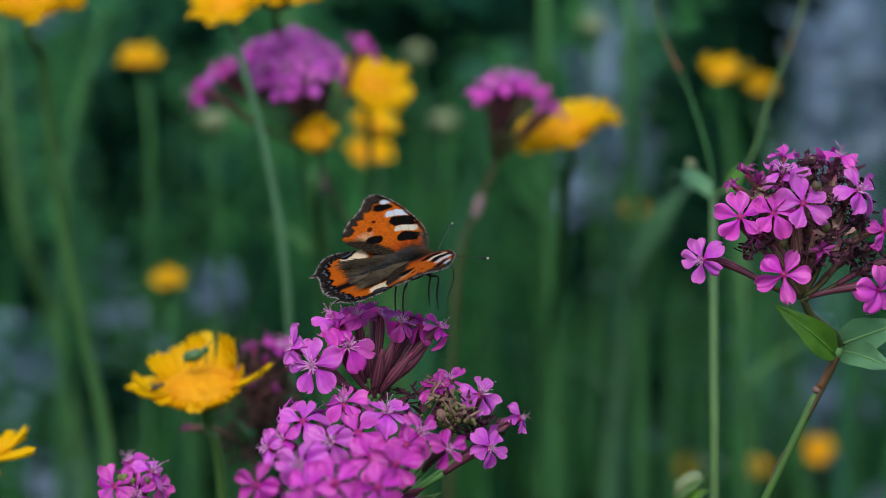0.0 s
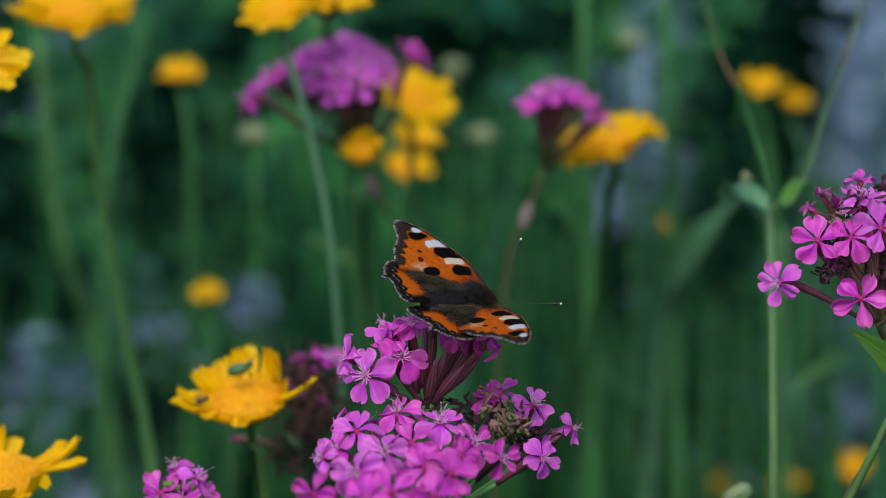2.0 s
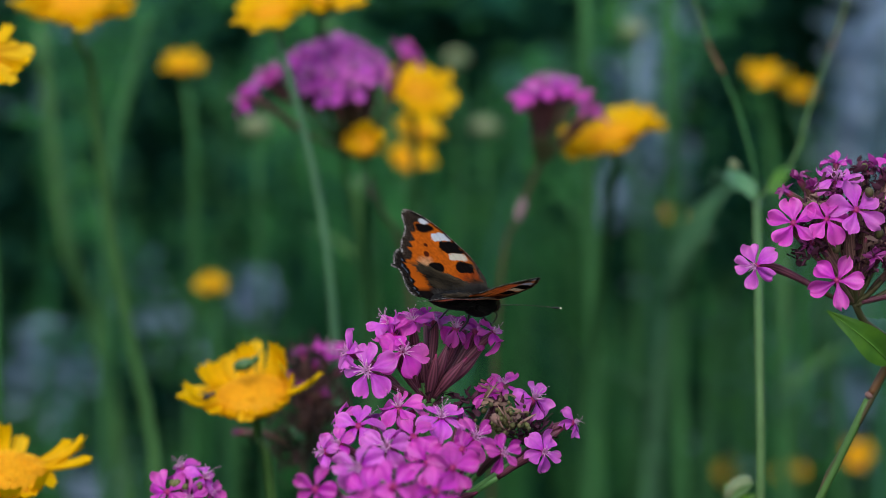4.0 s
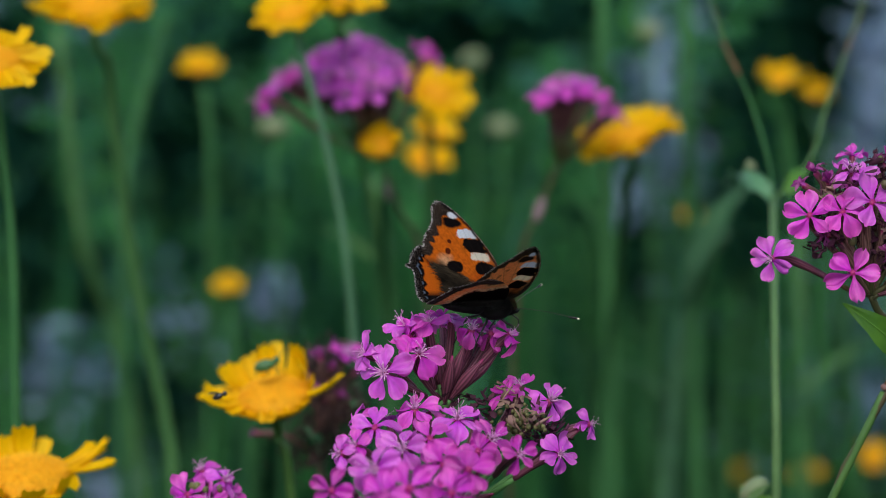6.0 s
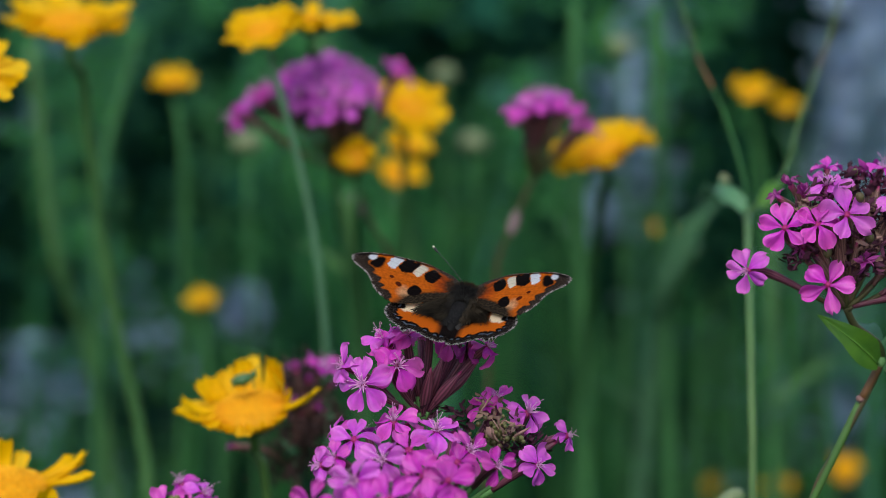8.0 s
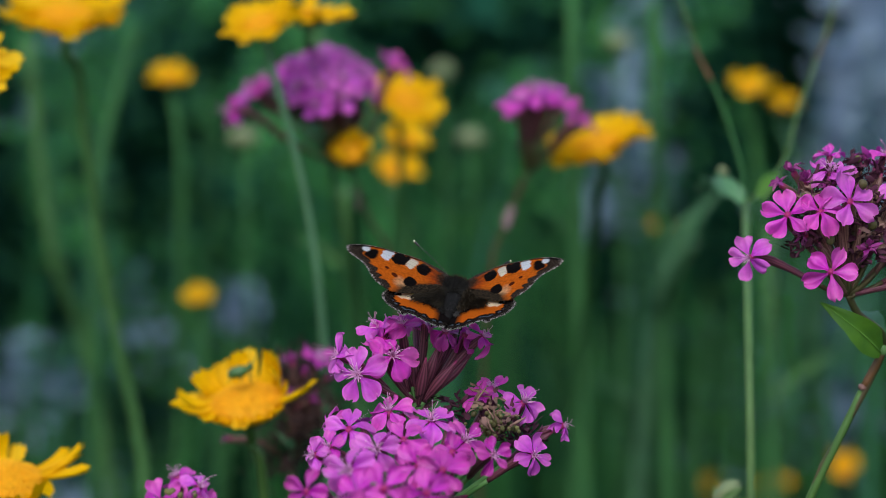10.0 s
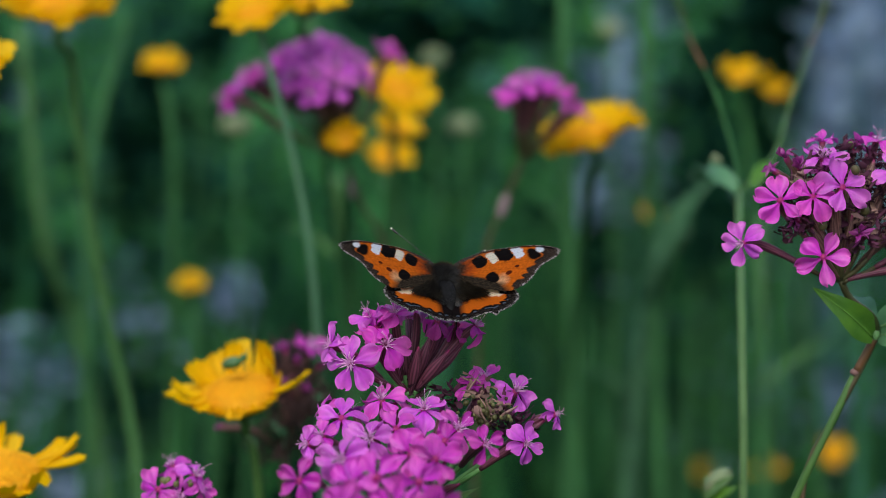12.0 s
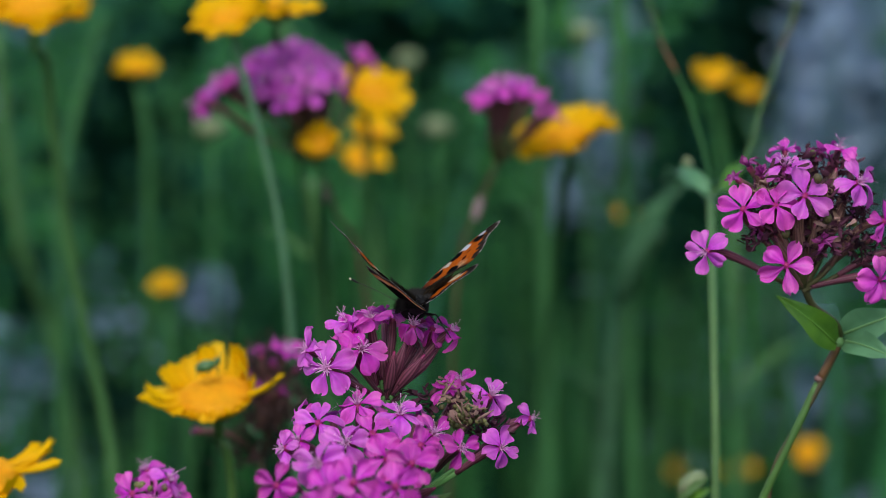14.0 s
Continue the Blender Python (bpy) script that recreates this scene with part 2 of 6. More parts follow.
def blob(bm, centre, size, axis=(0, 0, 1), rings=6, sides=8, rough=0.0):
    """A closed rounded body, size = (rx, ry, rz) with z along the axis."""
    q = V(axis).to_track_quat("Z", "Y").to_matrix()
    c = V(centre)
    rows = []
    for i in range(1, rings):
        a = math.pi * i / rings
        row = []
        for s in range(sides):
            b = 2 * math.pi * s / sides
            k = 1 + (rnd.uniform(-rough, rough) if rough else 0)
            row.append(bm.verts.new(c + q @ V((math.sin(a) * math.cos(b) * size[0] * k, math.sin(a) * math.sin(b) * size[1] * k, math.cos(a) * size[2] * k))))
        rows.append(row)
    top = bm.verts.new(c + q @ V((0, 0, size[2])))
    bot = bm.verts.new(c - q @ V((0, 0, size[2])))
    for s in range(sides):
        bm.faces.new((top, rows[0][s], rows[0][(s + 1) % sides]))
        bm.faces.new((bot, rows[-1][(s + 1) % sides], rows[-1][s]))
    for a, b in zip(rows, rows[1:]):
        for s in range(sides):
            bm.faces.new((a[s], b[s], b[(s + 1) % sides], a[(s + 1) % sides]))


def paint(me, colours):
    """Store a colour for each vertex as 'pattern'."""
    at = me.attributes.new("pattern", "FLOAT_COLOR", "POINT")
    flat = np.ones((len(me.vertices), 4), np.float32)
    flat[:, :3] = colours
    at.data.foreach_set("color", flat.ravel())


def toward(axis, spin=0.0):
    """A turn that brings z to the axis."""
    return V(axis).to_track_quat("Z", "Y").to_matrix().to_4x4() @ Matrix.Rotation(spin, 4, "Z")


# ---- pink catchfly flowers ----


def petal_mesh(seed, length=0.0052, width=0.0047, droop=0.1, crumple=0.06, dry=False, tint=(1, 1, 1)):
    """A petal with a narrow claw that widens to a rounded, slightly notched tip, lying along +x."""
    r = random.Random(seed)
    bm = bmesh.new()
    nu, nv = 10, 9
    grid, cols = [], []
    ph, lean = r.uniform(0, 6), r.uniform(-0.12, 0.12)
    cut = r.choice((0.05, 0.09, 0.13))
    for i in range(nu + 1):
        u = i / nu
        g = min(1.0, max(0.0, (u - 0.04) / 0.66))
        w = width * (0.15 + 0.85 * g * g * (3 - 2 * g))
        if u > 0.72:
            w *= math.sqrt(1 - ((u - 0.72) / 0.30) ** 2)
        row = []
        for j in range(nv):
            v = j / (nv - 1) * 2 - 1
            notch = (cut * max(0, 1 - abs(v) * 1.6) + 0.03 * math.sin(v * 8 + ph)) * length * u ** 6
            x = 0.0003 + length * u - notch
            vein = 0.5 + 0.5 * math.cos(v * 9.0 + 0.4 * math.sin(4 * u + ph))
            y = v * w / 2 + lean * length * u * u
            z = droop * length * (0.55 * u - 1.1 * u * u) + crumple * length * (math.sin(3.1 * u + v * 1.7 + ph) + 0.6 * math.sin(5.0 * v + 2 * u + ph * 2)) * u + 0.07 * length * v * v * u - 0.03 * length * vein * (1.1 - u)
            row.append(bm.verts.new((x, y, z)))
            k = 1 - 0.20 * vein * (1 - u * 0.5)
            base = max(0.0, 1 - u * 4.0)
            cols.append(((0.70 * k * (0.84 + 0.20 * u)) * (1 - base * 0.25), (0.034 * k + 0.074 * u) * (1 - base * 0.5), (0.545 * k) * (1 - base * 0.4)))
        grid.append(row)
    for a, b in zip(grid, grid[1:]):
        for j in range(nv - 1):
            bm.faces.new((a[j], b[j], b[j + 1], a[j + 1]))
    cols = np.array(cols) * np.array(tint)
    if dry:
        cols = cols * 0.42 + np.array((0.035, 0.010, 0.018))
    me = finish("petal", bm, M_PETAL)
    paint(me, cols)
    return me


def stamen_mesh(seed):
    """Long pale filaments and the pointed crown of scales at the mouth of a flower."""
    r = random.Random(seed)
    bm = bmesh.new()
    for i in range(8):
        a = 2 * math.pi * i / 8 + r.uniform(-0.35, 0.35)
        out = r.uniform(0.0008, 0.0030)
        h = r.uniform(0.0016, 0.0044)
        tip = V((math.cos(a) * out, math.sin(a) * out, h))
        tube(bm, [(0, 0, -0.0006), (tip.x * 0.25, tip.y * 0.25, h * 0.7), tip], [0.00008, 0.000065, 0.00005], sides=3, n=4)
        blob(bm, tip, (0.00013, 0.00013, 0.00024), (math.cos(a), math.sin(a), 0.6), rings=3, sides=4)
    for i in range(10):
        a = 2 * math.pi * (i + 0.5 + r.uniform(-0.2, 0.2)) / 10
        d = V((math.cos(a), math.sin(a), 0))
        k = r.uniform(0.8, 1.25)
        tube(bm, [d * 0.0004, d * 0.0009 * k + V((0, 0, 0.0008)), d * 0.0018 * k + V((0, 0, 0.0016 * k))], [0.0002, 0.00016, 0.00004], sides=4, n=3)
    return finish("stamen_tuft", bm, M_STAMEN)


# the last tint is a deeper pink, also given to petals in shade
PETALS = [[petal_mesh(s, droop=d, crumple=c, width=w, tint=t) for s, d, c, w in ((1, 0.05, 0.08, 0.0042), (2, 0.15, 0.12, 0.0038), (3, 0.3, 0.12, 0.0044), (4, 0.0, 0.16, 0.0040), (5, 0.22, 0.10, 0.0036), (6, 0.5, 0.12, 0.0044), (7, 0.7, 0.14, 0.0040), (8, -0.2, 0.15, 0.0042), (9, 0.4, 0.20, 0.0037), (10, 0.1, 0.14, 0.0045))]
          for t in ((1, 1, 1), (0.98, 1.45, 1.15), (1.02, 0.9, 0.98), (0.80, 0.66, 0.76))]
CURLED = [petal_mesh(s, length=0.0048, width=0.0030, droop=d, crumple=0.24, dry=True) for s, d in ((21, -0.5), (22, 0.9), (23, 0.6))]
STAMENS = [stamen_mesh(s) for s in (31, 32, 33, 34)]


def calyx(bm, start, end, face, origin, fat=0.00088, n=9):
    """A ribbed club-shaped tube that ends facing the flower's way."""
    s, e, fdir = V(start), V(end), V(face).normalized()
    mid = e - fdir * (e - s).length * 0.45
    return tube(bm, [s, s.lerp(mid, 0.55), mid.lerp(e, 0.3), e], [0.00055, 0.0007, fat * 0.85, fat * 1.05, fat * 1.1, fat * 0.9, fat * 0.8], sides=20, n=n, origin=origin, ribs=1, rib_depth=-0.10)


def calyx_colours(n_rings, tone):
    """Stripes along the ribs, darker towards the foot."""
    cols = []
    for i in range(n_rings):
        u = i / (n_rings - 1)
        for s in range(20):
            light = 0.0 if s % 2 else 1.0
            a = V((0.035, 0.005, 0.012)).lerp(V((0.31, 0.095, 0.155)), light * 0.6 + u * 0.18)
            b = V((0.085, 0.04, 0.03)).lerp(V((0.24, 0.15, 0.10)), light)
            mouth = V((0.30, 0.012, 0.11))
            cols.append(tuple(a.lerp(b, tone) if i < n_rings - 1 else mouth))
    return np.array(cols)


def flower(plant, origin, pos, face, root, size=1.0, spin=0.0, cup=0.0, tone=0.0, fresh=True, length=0.0135, fat=0.00097, shade=None, tuft=None):
    """One flower of a catchfly: tube, five petals, stamens."""
    p, r = V(pos), V(root)
    back = (r - p)
    start = p + back.normalized() * min(length, back.length)
    bm = bmesh.new()
    rings = calyx(bm, start, p, face, origin, fat * (0.8 + 0.2 * size))
    me = finish("flower", bm, M_CALYX)
    paint(me, calyx_colours(len(rings), tone))
    ob = part("flower", me, M_CALYX, plant)
    f = V(face).normalized()
    m = Matrix.Translation(p - V(origin)) @ toward(f, spin)
    pick = rnd.choice((0, 0, 1, 2, 2, 3))
    shade = pick if shade is None else shade
    for i in range(5):
        src = rnd.choice(PETALS[shade]) if fresh else rnd.choice(CURLED)
        k = size * rnd.uniform(0.9, 1.08) * (1.0 if fresh else 0.62)
        tilt = -cup + rnd.uniform(-0.28, 0.36) if fresh else -rnd.uniform(0.4, 1.3)
        pe = part("petal", src, M_PETAL, ob)
        pe.matrix_basis = m @ Matrix.Rotation(2 * math.pi * i / 5 + rnd.uniform(-0.1, 0.1), 4, "Z") @ Matrix.Rotation(tilt, 4, "Y") @ Matrix.Rotation(rnd.uniform(-0.22, 0.22), 4, "X") @ Matrix.Diagonal((k, k * rnd.uniform(0.8, 1.12), k * rnd.uniform(0.8, 1.6), 1))
    wanted = rnd.random() < 0.55 or shade == 1
    if fresh and (wanted if tuft is None else tuft):
        st = part("stamen_tuft", rnd.choice(STAMENS), M_STAMEN, ob, "pale thread-like stamens")
        q = size * rnd.uniform(0.7, 1.05)
        st.matrix_basis = m @ Matrix.Diagonal((q, q, q, 1))
    return start


def bud(plant, origin, pos, root, tone=0.0, fat=0.00115, length=0.0125):
    """A closed flower: the tube with a pointed pink tip."""
    p, r = V(pos), V(root)
    start = p + (r - p).normalized() * min(length, (r - p).length)
    bm = bmesh.new()
    rings = tube(bm, [start, start.lerp(p, 0.5), p], [0.0005, 0.0008, fat, fat * 1.15, fat * 1.0, fat * 0.55, 0.0002], sides=20, n=10, origin=origin, ribs=1, rib_depth=-0.08)
    me = finish("flower_bud", bm, M_CALYX)
    paint(me, calyx_colours(len(rings), tone))
    part("flower_bud", me, M_CALYX, plant, "closed pinkish maroon flower bud")
    return start


def stalks(plant, origin, root, starts, stem_pts, radii, material=M_STEM):
    """The stem down to the ground and the short branches to the flowers, one mesh each."""
    bm = bmesh.new()
    tube(bm, stem_pts, radii, sides=10, n=26, origin=origin)
    part("stem", bm, material, plant)
    r = V(root)
    for s in starts:
        if (s - r).length > 0.001:
            bm = bmesh.new()
            mid = r.lerp(s, 0.5) + V((0, 0, -0.0006))
            tube(bm, [r, mid, s], [0.00075, 0.0006, 0.00055], sides=6, n=4, origin=origin)
            part("flower_stalk", bm, material, plant)


def withered_tuft(plant, origin, centre, n, spread, seed, material=M_WITHER):
    """Dry crumpled petals and shrivelled tubes in a tangle."""
    r = random.Random(seed)
    bm = bmesh.new()
    for i in range(n):
        c = V(centre) - V(origin) + V((r.gauss(0, 1), r.gauss(0, 1), r.gauss(0, 0.8))) * spread
        d = V((r.uniform(-1, 1), r.uniform(-1, 1), r.uniform(-0.3, 1))).normalized()
        e = V((r.uniform(-1, 1), r.uniform(-1, 1), r.uniform(-1, 1))).normalized()
        ln = r.uniform(0.0014, 0.0036)
        if r.random() < 0.3:
            k = r.uniform(0.00012, 0.0003)
            tube(bm, [c, c + d * ln * 0.6 + e * ln * 0.1, c + d * ln + e * ln * 0.4], [k, k * 1.3, k * 0.3], sides=4, n=4)
            continue
        # a folded, twisted scrap of petal
        side = d.cross(e).normalized()
        wide = r.uniform(0.00025, 0.0007)
        rows = []
        p, turn = c, r.uniform(-0.9, 0.9)
        for q in range(5):
            u = q / 4
            w = wide * (0.35 + math.sin(math.pi * (0.15 + 0.7 * u)) * 0.65)
            lift = d.cross(side) * wide * 0.5
            rows.append([bm.verts.new(p - side * w + V((r.uniform(-1, 1), r.uniform(-1, 1), r.uniform(-1, 1))) * wide * 0.3), bm.verts.new(p + lift * r.uniform(0.3, 1.0)), bm.verts.new(p + side * w + V((r.uniform(-1, 1), r.uniform(-1, 1), r.uniform(-1, 1))) * wide * 0.3)])
            p = p + d * ln / 4
            d = (d + e * r.uniform(0.1, 0.6)).normalized()
            side = (side + d.cross(side) * turn * 0.6).normalized()
        for a, b in zip(rows, rows[1:]):
            for q in range(2):
                bm.faces.new((a[q], b[q], b[q + 1], a[q + 1]))
    tagged(part("withered_tuft", bm, material, plant, "dry brown-purple withered petals"), kind="stuff")


def capsules(plant, origin, centre, n, spread, size, seed, label="small green seed capsules"):
    r = random.Random(seed)
    bm = bmesh.new()
    for i in range(n):
        c = V(centre) - V(origin) + V((r.gauss(0, 1), r.gauss(0, 1), r.gauss(0, 0.8))) * spread
        k = size * r.uniform(0.7, 1.2)
        blob(bm, c, (k, k, k * 1.2), (r.uniform(-0.5, 0.5), r.uniform(-0.7, 0.2), 1), rings=5, sides=7)
    ob = part("seed_cluster" if n > 1 else "seed_capsule", bm, M_SEED, plant, label)
    if n > 1:
        tagged(ob, kind="stuff")


def leaf(plant, origin, foot, tip, width, up=(0, -0.8, 0.6), material=M_LEAF, fold=0.25, arch=0.12, rib=None):
    """A lance-shaped leaf with a folded midrib."""
    f, t = V(foot) - V(origin), V(tip) - V(origin)
    d = t - f
    ln = d.length
    x = d.normalized()
    y = V(up).cross(x).normalized()
    z = x.cross(y)
    bm = bmesh.new()
    rows = []
    n = 12
    for i in range(n + 1):
        u = i / n
        w = width * (math.sin(math.pi * min(1, u * 0.93 + 0.07) ** 0.8)) ** 0.9 * (1 - 0.1 * u)
        w = max(w, width * 0.04)
        row = []
        for j in range(7):
            v = j / 3 - 1
            wave = 0.03 * ln * math.sin(u * 9 + v * 2) + 0.012 * ln * math.sin(u * 23 + v * 5)
            row.append(bm.verts.new(f + x * (ln * u) + y * (v * w / 2) + z * (arch * ln * math.sin(math.pi * u) + fold * abs(v) * w * 0.5 + wave * abs(v) - (0.0002 if j == 3 else 0))))
        rows.append(row)
    for a, b in zip(rows, rows[1:]):
        for j in range(6):
            bm.faces.new((a[j], a[j + 1], b[j + 1], b[j]))
    spine = [tuple(row[3].co + z * 0.0001) for row in rows]
    ob = part("leaf", bm, material, plant)
    if rib:
        bm = bmesh.new()
        tube(bm, spine, [width * 0.045, width * 0.03, width * 0.012], sides=6, n=12)
        part("midrib", bm, rib, ob, "pale raised midrib")
    return ob


GROUP_PINK = "catchfly plants"
GROUP_DAISY = "yellow daisies"


def catchfly(label, root, ground, flowers, buds=(), tone=0.0, stem_mid=(), radii=(0.0011, 0.0013, 0.0016), material=M_STEM, length=0.0135, fat=0.00097, roots=None, scale=1.0):
    """flowers: (place, facing, size, cup[, fresh[, which root]])"""
    g = V((ground[0], ground[1], 0))
    plant = thing("catchfly", g, label, "flower", GROUP_PINK)
    roots = roots or [root]
    starts = [[] for _ in roots]
    for fl in flowers:
        place, face, size, cup = fl[:4]
        size *= scale
        fresh = fl[4] if len(fl) > 4 else True
        k = fl[5] if len(fl) > 5 else 0
        starts[k].append(flower(plant, g, place, face, roots[k], size, rnd.uniform(0, 1.2), cup, fl[7] if len(fl) > 7 else tone, fresh, length, fat, fl[6] if len(fl) > 6 else None, fl[8] if len(fl) > 8 else None))
    for b in buds:
        k = b[1] if len(b) > 1 else 0
        starts[k].append(bud(plant, g, b[0], roots[k], tone))
    stalks(plant, g, roots[0], starts[0], [roots[0], *stem_mid, (ground[0], ground[1], -0.01)], radii, material)
    for k in range(1, len(roots)):
        stalks(plant, g, roots[k], starts[k], [roots[k], V(roots[k]).lerp(V(roots[0]), 0.5) + V((0, 0.001, 0)), roots[0]], (0.0009, 0.001, 0.0011), material)
    return plant


# ---- yellow daisies ----


def ray_mesh(seed, length=0.0105, width=0.0048, lift=0.1, teeth=3):
    """A strap-shaped ray floret, grooved along its length, toothed at the tip, along +x."""
    r = random.Random(seed)
    bm = bmesh.new()
    nu, nv = 8, 7
    grid, cols = [], []
    ph = r.uniform(0, 6)
    for i in range(nu + 1):
        u = i / nu
        w = width * (0.35 + 0.65 * math.sin(math.pi * (0.12 + 0.5 * u)) ** 0.8) * (1 if u < 0.86 else 1 - (u - 0.86) * 1.2)
        row = []
        for j in range(nv):
            v = j / (nv - 1) * 2 - 1
            tooth = -0.11 * length * (0.5 - 0.5 * math.cos(v * math.pi * teeth)) * max(0, u - 0.82) / 0.18 - 0.07 * length * v * v * u
            z = lift * length * u * u + 0.05 * length * math.cos(v * math.pi * 2.0) * (0.3 + u * 0.4) + 0.03 * length * math.sin(4 * u + ph) + 0.07 * v * v * length * (1 - u * 0.7)
            row.append(bm.verts.new((length * u + tooth, v * w / 2 * (1 + 0.06 * math.sin(5 * u + ph)), z)))
            k = 1 - 0.10 * (0.5 + 0.5 * math.cos(v * 7))
            cols.append((0.86 * k, (0.475 + 0.05 * u) * k, 0.003))
        grid.append(row)
    for a, b in zip(grid, grid[1:]):
        for j in range(nv - 1):
            bm.faces.new((a[j], b[j], b[j + 1], a[j + 1]))
    me = finish("ray_petal", bm, M_RAY)
    paint(me, np.array(cols))
    return me


RAYS = [ray_mesh(s, lift=l, width=w, teeth=t) for s, l, w, t in ((41, 0.1, 0.0060, 3), (42, 0.25, 0.0054, 2), (43, -0.05, 0.0060, 3), (44, 0.4, 0.0052, 2), (45, 0.05, 0.0064, 3))]


def disc_mesh(radius, height, florets=420):
    """A dome of many small florets in spirals."""
    bm = bmesh.new()
    blob(bm, (0, 0, 0), (radius * 0.97, radius * 0.97, height * 0.8), rings=8, sides=20)
    r = random.Random(7)
    for i in range(florets):
        q = math.sqrt((i + 0.5) / florets)
        a = i * 2.39996
        p = V((math.cos(a) * q * radius * 0.97, math.sin(a) * q * radius * 0.97, height * 0.8 * math.sqrt(max(0, 1 - q * q * 0.94))))
        d = (p + V((0, 0, height * 1.5))).normalized()
        k = radius * 0.031 * r.uniform(0.7, 1.3)
        blob(bm, p + d * k * 0.5, (k, k, k * 1.5), d, rings=4, sides=5)
    return finish("disc", bm, M_DISC)


DISC = disc_mesh(0.0068, 0.0034)


def daisy(label, centre, face, size=1.0, rays=17, stem=(), lifts=None, radii=(0.0011, 0.0011, 0.0015), material=M_STALK, ray_length=1.0, ground=None, lengths=None, spin=0.0, ray_width=1.0, jitter=0.2, disc=1.0, petals=()):
    """lifts: a function of the ray's angle that gives how far it is raised. petals: angle in degrees, lift, length, width of each ray, in place of an even ring."""
    c, f = V(centre), V(face).normalized()
    end = ground or (V(stem[-1]) if stem else c)
    g = V((end[0], end[1], 0))
    plant = thing("daisy", g, label, "flower", GROUP_DAISY)
    m = Matrix.Translation(c - g) @ toward(f, spin)
    bm = bmesh.new()
    foot = c - f * 0.004 * size
    tube(bm, [foot, foot - f * 0.006 * size, *stem, (g.x, g.y, -0.01)], radii, sides=10, n=24, origin=g)
    part("stem", bm, material, plant)
    bm = bmesh.new()
    rows = []
    for i in range(6):
        u = i / 5
        rr = (0.0014 + 0.0056 * math.sin(u * math.pi / 2) ** 0.7)
        rows.append([bm.verts.new((math.cos(a) * rr * (1 + 0.04 * (k % 2)), math.sin(a) * rr * (1 + 0.04 * (k % 2)), -0.0046 + 0.0046 * u)) for k in range(20) for a in [2 * math.pi * k / 20]])
    for a, b in zip(rows, rows[1:]):
        for k in range(20):
            bm.faces.new((a[k], a[(k + 1) % 20], b[(k + 1) % 20], b[k]))
    bm.faces.new(rows[0][::-1])
    bm.faces.new(rows[-1])
    cup = part("involucre", bm, M_CUP, plant, "green cup under the flower head")
    sc = Matrix.Diagonal((size, size, size, 1))
    cup.matrix_basis = m @ sc
    d = part("disc", DISC, M_DISC, plant, "domed orange disc of tiny florets")
    d.matrix_basis = m @ sc @ Matrix.Diagonal((disc, disc, disc, 1))
    ring = []
    for i in range(0 if petals else rays):
        a = 2 * math.pi * (i + rnd.uniform(-0.2, 0.2)) / rays
        ring.append((a, lifts(a) if lifts else 0.12, (lengths(a) if lengths else 1.0) * ray_length * rnd.uniform(0.82, 1.15), ray_width))
    for deg, lift, ln, wide in petals:
        ring.append((radians(deg) - spin, lift, ln, wide))
    for a, lift, ln, wide in ring:
        pe = part("ray_petal", rnd.choice(RAYS), M_RAY, plant)
        pe.matrix_basis = m @ sc @ Matrix.Rotation(a, 4, "Z") @ Matrix.Translation((0.0058 * (disc if petals else 1.0), 0, rnd.uniform(0.0, 0.0008))) @ Matrix.Rotation(-lift + rnd.uniform(-jitter, jitter), 4, "Y") @ Matrix.Rotation(rnd.uniform(-2, 2) * jitter, 4, "X") @ Matrix.Diagonal((ln, wide, 1, 1))
    return plant


# ---- ground and meadow ----
def build_ground():
    bm = bmesh.new()
    xs = [-300, -40, -8, -3, -1.5, -0.8, -0.4, 0, 0.4, 0.8, 1.5, 3, 8, 40, 300]
    ys = [-300, -40, -8, -2, 0, 0.6, 1.2, 1.8, 2.4, 3.2, 5, 9, 40, 300]
    g = [[bm.verts.new((x, y, (noise.noise((x * 0.9, y * 0.9, 0)) * 0.03 - 0.02) if abs(x) < 9 and abs(y) < 10 else -0.02)) for x in xs] for y in ys]
    for a, b in zip(g, g[1:]):
        for i in range(len(xs) - 1):
            bm.faces.new((a[i], a[i + 1], b[i + 1], b[i]))
    tagged(new("ground", finish("ground", bm, M_SOIL)), "soil under the meadow, coloured near-black as shade", "ground", kind="structure")


